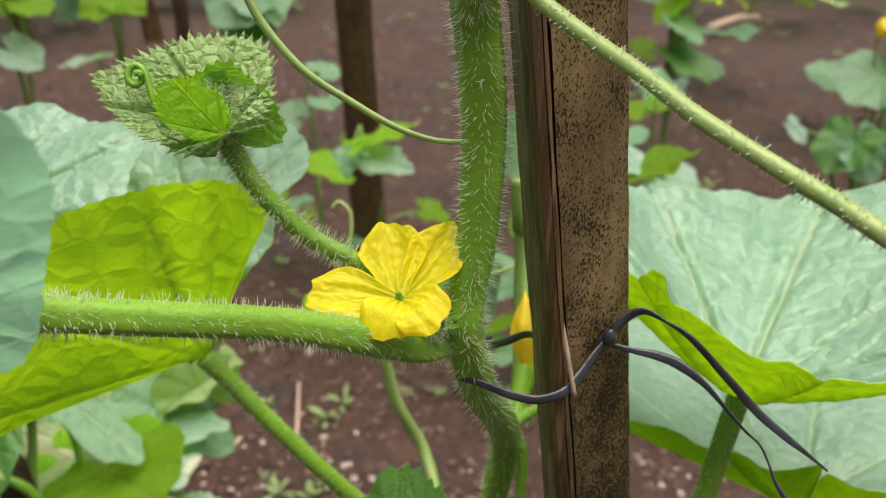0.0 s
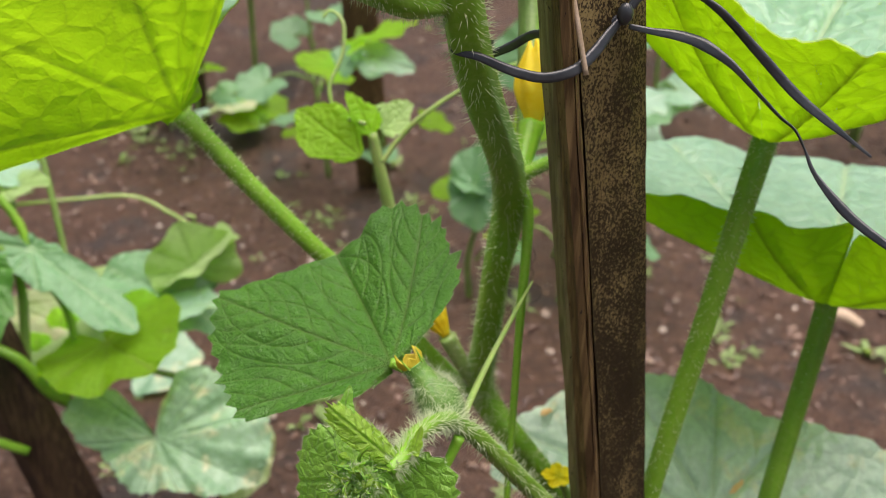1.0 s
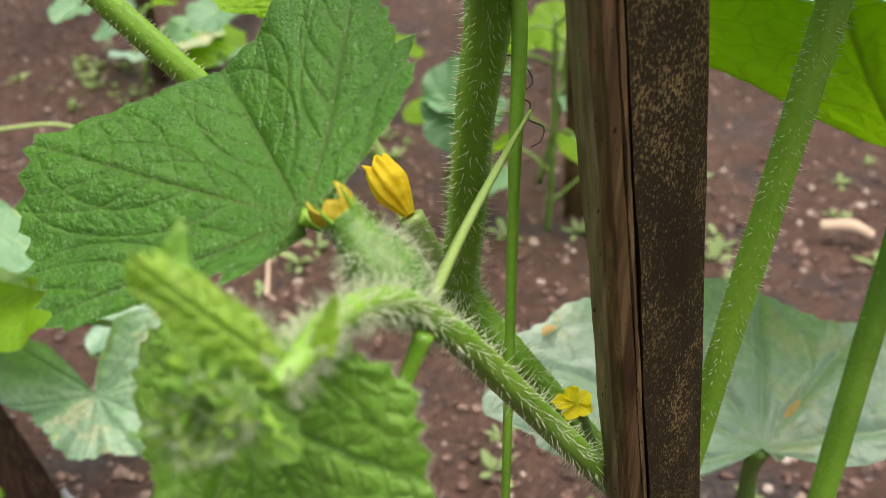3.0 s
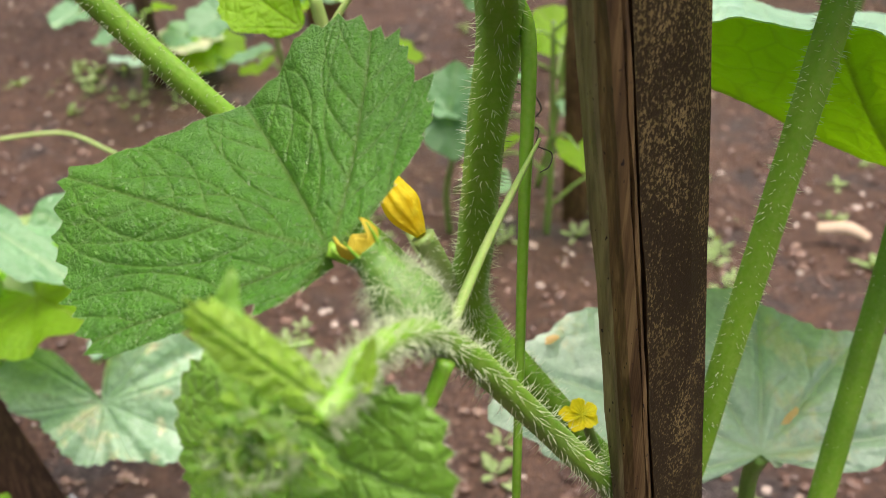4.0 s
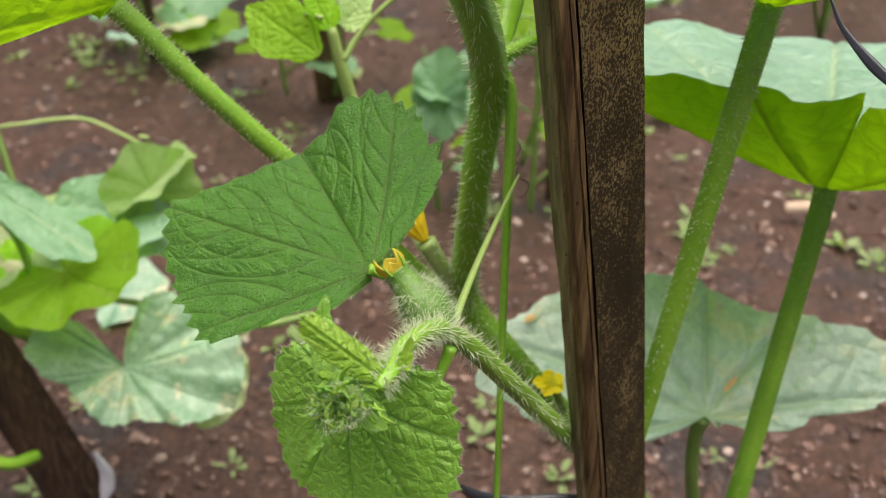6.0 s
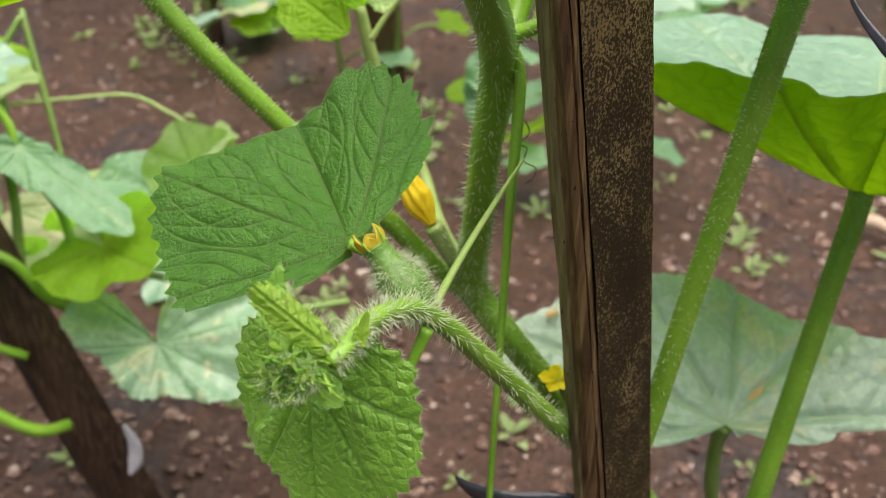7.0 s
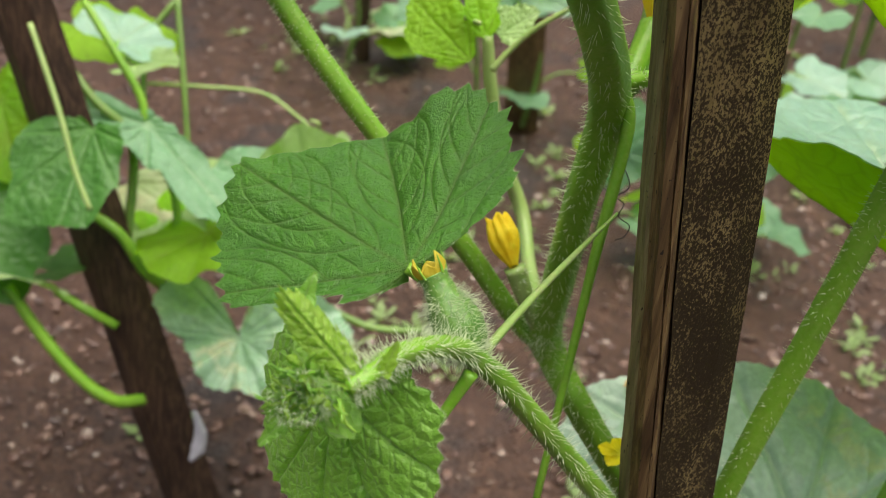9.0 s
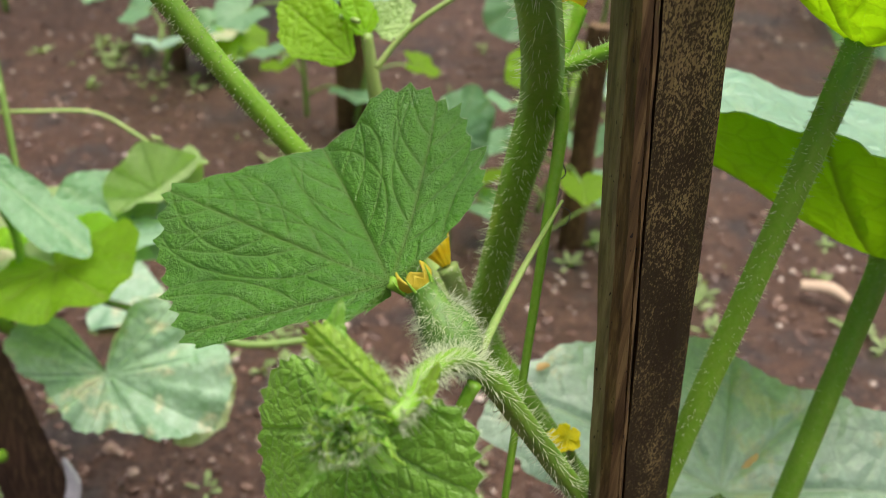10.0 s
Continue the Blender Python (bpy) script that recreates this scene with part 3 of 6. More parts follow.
def leaf_hairs(ob, rows, cols, count, length, width=0.00004, fringe=2):
    """Short pale down on a young leaf: a fringe along its rim and hairs on its face."""
    r0 = random.Random(len(ob.data.vertices))
    m, n = ob.matrix_world, rows + 1
    turn = m.to_3x3()
    vs = ob.data.vertices
    starts = []
    for j in range(1, cols):
        edge = m @ vs[j * n + rows].co
        for _ in range(fringe):
            starts.append((edge, (edge - m @ vs[j * n + rows - 3].co).normalized()))
    for _ in range(count):
        v = vs[r0.randrange(cols * n)]
        starts.append((m @ v.co, (turn @ v.normal).normalized()))
    verts, faces = [], []
    for p, d in starts:
        d = (d + Vector((r0.gauss(0, 0.35), r0.gauss(0, 0.35), r0.gauss(0, 0.35)))).normalized()
        e1 = d.orthogonal().normalized()
        e2 = d.cross(e1)
        k = len(verts)
        for a in (0.0, 2.094, 4.189):
            verts.append(p + (e1 * math.cos(a) + e2 * math.sin(a)) * width)
        verts.append(p + d * length * r0.uniform(0.4, 1.1))
        faces += [(k, k + 1, k + 3), (k + 1, k + 2, k + 3), (k + 2, k, k + 3)]
    return tagged(mesh_object("hairs", verts, faces, HAIR, ob), kind="stuff")


def leaf_on(base, along, normal, size, mat, parent, label="", **kw):
    """A leaf by the way of its midrib and its upper side's normal."""
    base, ez = Vector(base), Vector(normal).normalized()
    ex = (Vector(along) - ez * Vector(along).dot(ez)).normalized()
    return leaf(base, base + ex * size, base + ez.cross(ex), mat, parent, label, **kw)


def ribbon(name, points, width, mat, parent, label="", twist=(0.0, 0.0), normal=(0, -1, 0.3), steps=8, thick=0.00008, crease=0.12):
    """A flat strip of film along a line."""
    line = spline(points, steps)
    fr = frames(line)
    wd = [0.85 * w for w in lerp_list(width, len(line))]
    tw = lerp_list(list(twist), len(line))
    verts, faces = [], []
    nrm = Vector(normal).normalized()
    for q, (t, _, _), w, a in zip(line, fr, wd, tw):
        nn = (nrm - t * nrm.dot(t)).normalized()
        nn = Matrix.Rotation(radians(a), 3, t) @ nn
        s = t.cross(nn)
        for e, h in ((-0.5, 0), (-0.15, crease), (0.2, -crease * 0.6), (0.5, 0)):
            verts.append(q + s * (w * e) + nn * (w * h + thick))
        for e, h in ((0.5, 0), (0.2, -crease * 0.6), (-0.15, crease), (-0.5, 0)):
            verts.append(q + s * (w * e) + nn * (w * h - thick))
    for i in range(len(line) - 1):
        for k in range(8):
            a, b = i * 8 + k, i * 8 + (k + 1) % 8
            faces.append((a, b, b + 8, a + 8))
    faces += [tuple(reversed(range(8))), tuple(range(len(verts) - 8, len(verts)))]
    return mesh_object(name, verts, faces, mat, parent, label)


def slat(name, sections, mats, pick, parent=None, label="", rough=0.0004, rows=60):
    """A split bamboo slat lofted through cross sections (lists of points)."""
    k = len(sections[0])
    lines = [[Vector(s[i]) for s in sections] for i in range(k)]
    verts, faces, slots = [], [], []
    for j in range(rows + 1):
        s = j / rows * (len(sections) - 1)
        a = min(int(s), len(sections) - 2)
        for i in range(k):
            q = lines[i][a].lerp(lines[i][a + 1], s - a)
            verts.append(q + rough * noise.noise_vector(Vector((i * 5.3, j * 0.45, 1.0))))
    for j in range(rows):
        for i in range(k):
            a, b = j * k + i, j * k + (i + 1) % k
            faces.append((a, b, b + k, a + k))
            slots.append(pick[i])
    faces += [tuple(reversed(range(k))), tuple(range(rows * k, (rows + 1) * k))]
    slots += [0, 0]
    return mesh_object(name, verts, faces, mats, parent, label, smooth=False, slots=slots)


def bloom_bud(name, base, tip, width, mat, parent, label="", pleats=7, open_end=0.35, depth=0.12):
    """A closed, pleated corolla."""
    base, tip = Vector(base), Vector(tip)
    ax = tip - base
    ln = ax.length
    t = ax.normalized()
    s = t.cross(Vector((0.3, 0.2, 1))).normalized()
    u = t.cross(s)
    verts, faces = [], []
    rows, sides = 18, 42
    for i in range(rows + 1):
        f = i / rows
        r = width * 0.5 * (0.30 + 0.70 * math.sin(min(1.0, f * 1.45) * math.pi * 0.5)) * (1 - (1 - open_end) * max(0, (f - 0.45) / 0.55) ** 1.6)
        for k in range(sides):
            a = 2 * math.pi * k / sides
            w = r * (1 + depth * math.sin(pleats * a + 2.2 * f) * (0.3 + f) + 0.10 * noise.noise(Vector((math.cos(a) * 2.2, math.sin(a) * 2.2, f * 4))))
            z = f * ln * (1 + 0.07 * f * math.sin(5 * a + 1))
            verts.append(base + t * z + s * (w * math.cos(a)) + u * (w * math.sin(a)))
    for i in range(rows):
        for k in range(sides):
            a, b = i * sides + k, i * sides + (k + 1) % sides
            faces.append((a, b, b + sides, a + sides))
    verts.append(tip - t * ln * 0.12)
    for k in range(sides):
        faces.append((rows * sides + k, rows * sides + (k + 1) % sides, len(verts) - 1))
    return mesh_object(name, verts, faces, mat, parent, label)


# ---- ground ----
def ground_height(x, y):
    p = Vector((x, y, 0))
    h = 0.020 * noise.noise(p * 2.2) + 0.010 * noise.noise(p * 9) + 0.005 * noise.noise(p * 28)
    return h + 0.03 * math.sin(y * 3.4 + 0.4 * x + 1.2) * min(1.0, max(0.0, (y - 0.7) / 0.6))


def build_ground():
    xs = [-60, -30, -15, -8, -5, -3.5, -2.6] + [-2.0 + 0.025 * i for i in range(161)] + [2.6, 3.5, 5, 8, 15, 30, 60]
    ys = [-60, -20, -6, -2, -1, -0.5, -0.2] + [0.0 + 0.025 * i for i in range(133)] + [3.6, 4.2, 5, 7, 10, 16, 30, 70]
    verts = [(x, y, ground_height(x, y)) for y in ys for x in xs]
    n = len(xs)
    faces = [(j * n + i, j * n + i + 1, (j + 1) * n + i + 1, (j + 1) * n + i) for j in range(len(ys) - 1) for i in range(n - 1)]
    ob = mesh_object("ground", verts, faces, SOIL)
    tagged(ob, "reddish brown bare garden soil, damp and crumbly", "ground", kind="structure")


build_ground()


def build_clods():
    r = random.Random(21)
    verts, faces = [], []
    ico = bmesh.new()
    bmesh.ops.create_icosphere(ico, subdivisions=1, radius=1.0)
    iv = [v.co.copy() for v in ico.verts]
    iff = [tuple(v.index for v in f.verts) for f in ico.faces]
    ico.free()
    for _ in range(42000):
        y = 0.25 + 2.6 * r.random() ** 1.4
        x = r.uniform(-1, 1) * (0.45 + 0.75 * y)
        s = min(0.0045, 0.0013 * math.exp(r.gauss(0.25, 0.70)))
        z = ground_height(x, y)
        k = len(verts)
        sc = (s * r.uniform(0.8, 1.5), s * r.uniform(0.8, 1.4), s * r.uniform(0.5, 0.9))
        rot = Euler((r.uniform(-0.4, 0.4), r.uniform(-0.4, 0.4), r.uniform(0, 6.3))).to_matrix()
        for v in iv:
            w = v * (1 + 0.25 * noise.noise(v * 1.3 + Vector((k * 0.37, 0, 0))))
            verts.append(rot @ Vector((w.x * sc[0], w.y * sc[1], w.z * sc[2])) + Vector((x, y, z + sc[2] * 0.35)))
        faces += [tuple(k + i for i in f) for f in iff]
    ob = mesh_object("soil_crumbs", verts, faces, CLOD, smooth=False)
    tagged(ob, "loose soil crumbs and small stones scattered on the ground", "soil crumbs", kind="stuff")


build_clods()

# ---- bamboo stake and slat ----
STAKE = []
for z in (0.74, 0.64, 0.58, 0.52, 0.46, 0.40, 0.30, 0.15, -0.06):
    d = 0.5 - z
    STAKE.append((z, 0.0247 + 0.1335 * d, 0.1690 - 0.020 * d, 0.0313 + 0.1395 * d, 0.1618 + 0.025 * d, 0.0470 + 0.1280 * d, 0.1782 + 0.029 * d))
sections = []
for z, xl, yl, xc, yc, xr, yr in STAKE:
    w, h = xr - xc, yr - yc
    sections.append([(xc + 0.0006, yc + 0.0022, z), (xc + 0.35 * w, yc + 0.0022 + 0.24 * h, z), (xc + 0.7 * w, yc + 0.001 + 0.58 * h, z), (xr - 0.0003, yr - 0.001, z),
                     (xr - 0.0004, yr + 0.0016, z), (xc + 0.6 * w, yc + 0.75 * h + 0.003, z), (xc + 0.0004, yc + 0.0075, z)])
stake = thing("bamboo_stake", (0.080, 0.165, 0.0), "weathered split bamboo stake in two halves, stuck in the soil", "garden stake", "garden stakes")
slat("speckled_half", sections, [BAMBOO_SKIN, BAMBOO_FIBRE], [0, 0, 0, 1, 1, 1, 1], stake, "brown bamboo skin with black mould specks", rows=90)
sections = []
for z, xl, yl, xc, yc, xr, yr in STAKE:
    w, h = xc - xl, yl - yc
    sections.append([(xl, yl, z), (xl + 0.0016, yc + 0.42 * h, z), (xl + 0.0022, yc + 0.34 * h, z), (xl + 0.55 * w, yc - 0.0006, z), (xl + 0.80 * w, yc - 0.0006, z),
                     (xl + 0.83 * w, yc + 0.0001, z), (xl + 0.87 * w, yc - 0.0005, z), (xc - 0.0004, yc, z), (xc + 0.0012, yc + 0.0066, z), (xl + 0.001, yl + 0.002, z)])
slat("fibrous_half", sections, [BAMBOO_FIBRE, BAMBOO_OLIVE], [1, 1, 0, 0, 0, 0, 0, 0, 0, 1], stake, "brown fibrous split bamboo with an olive edge", rows=90)

# ---- plastic tie and twig ----
tie = thing("plastic_tie", (0.0387, 0.1696, 0.5217), "dark grey plastic film strip tied round vine and bamboo stake", "plant tie")
ribbon("loop", [(0.0146, 0.1843, 0.5109), (0.0107, 0.1780, 0.5134), (0.0066, 0.1631, 0.5190), (0.0061, 0.1596, 0.5175), (0.0105, 0.1581, 0.5168), (0.0169, 0.1577, 0.5143), (0.0227, 0.1576, 0.5132), (0.0280, 0.1591, 0.5141), (0.0318, 0.1628, 0.5159), (0.0353, 0.1663, 0.5190), (0.0385, 0.1688, 0.5221)],
       [0.0015, 0.0017, 0.0017, 0.0015, 0.0018, 0.0022, 0.0023, 0.0024, 0.0026, 0.0022, 0.0014], TIE, tie, twist=(0, 10, -10, 5, 0, 20))
ribbon("back_strip", [(0.0140, 0.1850, 0.5079), (0.0183, 0.1840, 0.5103), (0.0225, 0.1822, 0.5134), (0.0269, 0.1770, 0.5153), (0.0306, 0.1693, 0.5183), (0.0347, 0.1691, 0.5197), (0.0386, 0.1692, 0.5218)], [0.0018, 0.0024, 0.0022, 0.002, 0.0028, 0.0018, 0.0016], TIE, tie, twist=(0, 15, 0, -20))
ribbon("wedge_strip", [(0.0258, 0.1734, 0.5424), (0.0277, 0.1725, 0.5396), (0.0268, 0.1713, 0.5363), (0.0286, 0.1705, 0.5307), (0.0295, 0.1696, 0.5245), (0.0321, 0.1683, 0.5201)], [0.0030, 0.0022, 0.0014, 0.0022, 0.0014, 0.0012], TIE, tie, twist=(0, 50, -20, 60, 0))
ribbon("tail", [(0.0385, 0.1688, 0.5221), (0.0415, 0.1700, 0.5258), (0.0452, 0.1699, 0.5277), (0.0496, 0.1675, 0.5266), (0.0547, 0.1650, 0.5241), (0.0616, 0.1611, 0.5179), (0.0688, 0.1574, 0.5111), (0.0747, 0.1550, 0.5068), (0.0794, 0.1534, 0.5036), (0.0835, 0.1518, 0.5008)],
       [0.0015, 0.0027, 0.0020, 0.0008, 0.0019, 0.0022, 0.0022, 0.0019, 0.0010, 0.0005], TIE, tie, twist=(0, 20, 40, -10, 0))
ribbon("tail", [(0.0393, 0.1691, 0.5195), (0.0436, 0.1681, 0.5189), (0.0488, 0.1670, 0.5184), (0.0532, 0.1656, 0.5172), (0.0584, 0.1630, 0.5142), (0.0628, 0.1599, 0.5102), (0.0669, 0.1570, 0.5065), (0.0696, 0.1551, 0.5046), (0.0712, 0.1527, 0.5018), (0.0729, 0.1499, 0.4981), (0.0772, 0.1458, 0.4935), (0.0810, 0.1429, 0.4907), (0.0862, 0.1396, 0.4878)],
       [0.0012, 0.0015, 0.0024, 0.0027, 0.0017, 0.0010, 0.0008, 0.0007, 0.0005, 0.0010, 0.0022, 0.0020, 0.0017], TIE, tie, twist=(0, -20, 30, 60, 10, 0))
kv = [tuple(Vector((0.0381, 0.1678, 0.5222)) + Vector((0.0016 * math.cos(a) * math.sin(b), 0.0012 * math.sin(a) * math.sin(b), 0.0022 * math.cos(b)))) for b in (0.05, 0.6, 1.1, 1.6, 2.1, 2.6, 3.1) for a in [i * 0.6283 for i in range(10)]]
mesh_object("knot", kv, [(j * 10 + i, j * 10 + (i + 1) % 10, (j + 1) * 10 + (i + 1) % 10, (j + 1) * 10 + i) for j in range(6) for i in range(10)], TIE, tie)
twig = tube("straw", [(0.0256, 0.1665, 0.5355), (0.0268, 0.1645, 0.5296), (0.0282, 0.1621, 0.5230), (0.0305, 0.1592, 0.5133)], [0.0003, 0.00055, 0.0006, 0.0005], STRAW, None, sides=6, ribs=3, rib=0.15, lump=0.3)
tagged(twig, "thin pale dry straw caught against the bamboo slat", "straw")

# ---- the melon vine ----
vine = thing("melon_vine", (0.0072, 0.1578, 0.5279), "hairy green melon vine with yellow flowers tied to a bamboo stake", "melon plant", "melon plants")

P_VINE = [(0.0049, 0.1494, 0.6171), (0.0056, 0.1542, 0.6053), (0.0064, 0.1601, 0.5935), (0.0081, 0.1616, 0.5816), (0.0092, 0.1625, 0.5665), (0.0088, 0.1611, 0.5511), (0.0072, 0.1586, 0.5378), (0.0070, 0.1578, 0.5279), (0.0111, 0.1700, 0.5070), (0.0212, 0.2000, 0.4690),
          (0.0192, 0.2048, 0.4400), (0.0178, 0.2085, 0.4160), (0.0166, 0.2125, 0.3980), (0.0205, 0.2115, 0.3895), (0.0290, 0.2066, 0.3800), (0.0440, 0.2080, 0.3570), (0.0644, 0.2105, 0.3266), (0.0900, 0.2140, 0.2800)]
R_VINE = [0.0043, 0.0042, 0.0042, 0.0041, 0.0040, 0.0040, 0.0038, 0.0039, 0.0039, 0.0042, 0.0036, 0.0037, 0.0042, 0.0038, 0.0036, 0.0036, 0.0036, 0.0036]
stem = tube("main_stem", P_VINE, R_VINE, STEM, vine, "ribbed hairy green main stem", steps=10, sides=20)
hairs(P_VINE, R_VINE, 5200, 0.0028, stem, steps=10, width=0.00008)

# side stalk running left from the joint
P_SIDE = [(0.0061, 0.1595, 0.5268), (-0.0016, 0.1529, 0.5286), (-0.0124, 0.1464, 0.5348), (-0.0252, 0.1375, 0.5427), (-0.0401, 0.1247, 0.5514), (-0.0530, 0.1151, 0.5578), (-0.0579, 0.1095, 0.5615), (-0.0618, 0.1047, 0.5649)]
R_SIDE = [0.0024, 0.0032, 0.0033, 0.0030, 0.0028, 0.0027, 0.0027, 0.0028]
side_stalk = tube("leaf_stalk", P_SIDE, R_SIDE, STEM, vine, "hairy green leaf stalk", sides=18)
hairs(P_SIDE, R_SIDE, 2200, 0.0021, side_stalk, width=0.00007)
leaf((-0.0559, 0.0840, 0.5782), (-0.0439, 0.0701, 0.6110), (-0.0576, 0.0747, 0.5918), LEAF_NEAR, vine, "blue-green leaf close to the lens", seed=3, wide=0.46)


# young shoot with a leaf and a curled tendril
P_UP = [(0.0057, 0.1578, 0.5279), (-0.0002, 0.1610, 0.5315), (-0.0134, 0.1604, 0.5424), (-0.0234, 0.1604, 0.5483), (-0.0325, 0.1610, 0.5576), (-0.0378, 0.1622, 0.5659), (-0.0395, 0.1622, 0.5701)]
R_UP = [0.0024, 0.0019, 0.0017, 0.0018, 0.0018, 0.0019, 0.0020]
up_shoot = tube("side_shoot", P_UP, R_UP, STEM, vine, "hairy young side shoot")
hairs(P_UP, R_UP, 2000, 0.0026, up_shoot, width=0.00007)
UP_RIM = [(-130, 0.10, 0.0), (-108, 0.27, 0.05), (-79, 0.40, 0.02), (-63, 0.57, 0.0), (-54, 0.66, 0.0), (-35, 0.69, 0.0), (-13, 0.72, 0.02), (7, 0.82, 0.0), (21, 0.95, -0.04), (27, 1.06, -0.06), (34, 0.92, -0.04), (45, 0.70, -0.02), (54, 0.55, 0.0), (67, 0.38, 0.02), (89, 0.28, 0.05), (105, 0.14, 0.1), (130, 0.08, 0.1)]
leaf_hairs(leaf_on((-0.0369, 0.1567, 0.5701), (-0.599, 0.611, 0.518), (-0.09, -0.694, 0.714), 0.028, LEAF_FRESH, vine, "young crinkled toothed leaf", name="young_leaf", rim=UP_RIM, lobe=0.0, teeth=58, tooth=0.085, puck=0.050, wave=0.012, seed=5, lim=130, spacing=0.13, rows=70, cols=360), 70, 360, 700, 0.0010, 3e-05, 1)
leaf_on((-0.0366, 0.1535, 0.5712), (-0.70, 0.391, 0.597), (-0.015, -0.844, 0.535), 0.0138, LEAF_LIME, vine, "tiny unfolding yellow-green leaf", name="young_leaf", rim=[(-90, 0.10, 0.0), (-71, 0.22, 0.0), (-51, 0.36, 0.02), (-32, 0.56, 0.05), (-12, 0.76, 0.10), (8, 0.90, 0.12), (19, 0.88, 0.12), (32, 0.80, 0.08), (50, 0.45, 0.0), (80, 0.15, 0.0)], lobe=0.0, teeth=34, tooth=0.09, seed=6, lim=85, cup=0.30, puck=0.05, spacing=0.3, fine=0.7, cols=300, rows=40)
leaf((-0.0385, 0.1627, 0.5690), (-0.0372, 0.1669, 0.5792), (-0.0437, 0.1654, 0.5759), LEAF_YOUNG, vine, "tiny unfolding green leaf", name="young_leaf", teeth=22, tooth=0.09, seed=7, lim=100, notch_from=60, cup=0.5, puck=0.05, cols=110, rows=14)
leaf((-0.0383, 0.1616, 0.5688), (-0.0325, 0.1672, 0.5756), (-0.0377, 0.1663, 0.5778), LEAF_YOUNG, vine, "tiny unfolding green leaf", name="young_leaf", teeth=20, tooth=0.09, seed=8, lim=100, notch_from=60, cup=0.4, puck=0.05, cols=90, rows=12)
hairs([(-0.0374, 0.1606, 0.5670), (-0.0391, 0.1612, 0.5721), (-0.0389, 0.1644, 0.5763)], [0.002, 0.0045, 0.003], 900, 0.0022, up_shoot)
tube("tendril", [(-0.0394, 0.1580, 0.5661), (-0.0425, 0.1563, 0.5668), (-0.0462, 0.1569, 0.5701), (-0.0492, 0.1589, 0.5737), (-0.0506, 0.1605, 0.5767), (-0.0515, 0.1618, 0.5793), (-0.0529, 0.1625, 0.5804), (-0.0543, 0.1622, 0.5798), (-0.0545, 0.1614, 0.5783), (-0.0533, 0.1609, 0.5773), (-0.0521, 0.1613, 0.5782), (-0.0521, 0.1609, 0.5795), (-0.0529, 0.1608, 0.5794)],
     [0.0009, 0.0008, 0.0006, 0.0006, 0.0006, 0.0007, 0.0007, 0.0006, 0.0005], STEM, vine, "curled young tendril", sides=8, ribs=3)

# long tendril and the pale stalk crossing the stake
tube("tendril", [(-0.0391, 0.1833, 0.5964), (-0.0357, 0.1809, 0.5876), (-0.0314, 0.1788, 0.5816), (-0.0249, 0.1766, 0.5755), (-0.0162, 0.1750, 0.5704), (-0.0076, 0.1727, 0.5664), (0.0001, 0.1705, 0.5647), (0.0070, 0.1667, 0.5660)], [0.0009, 0.0009, 0.0008, 0.0007, 0.0006, 0.0005], STEM_PALE, vine, "long pale green tendril", sides=8, ribs=3)
P_DIAG = [(0.0089, 0.1533, 0.6035), (0.0154, 0.1468, 0.5975), (0.0222, 0.1402, 0.5936), (0.0294, 0.1318, 0.5904), (0.0357, 0.1224, 0.5874), (0.0451, 0.1116, 0.5839), (0.0503, 0.1052, 0.5822), (0.0535, 0.1011, 0.5809), (0.0593, 0.0933, 0.5787)]
R_DIAG = [0.0015, 0.0014, 0.0013, 0.0013, 0.0013, 0.0013, 0.0013, 0.0013, 0.0013]
diag = tube("leaf_stalk", P_DIAG, R_DIAG, STEM_PALE, vine, "pale slender stalk crossing the stake", sides=10)
hairs(P_DIAG, R_DIAG, 500, 0.0011, diag)

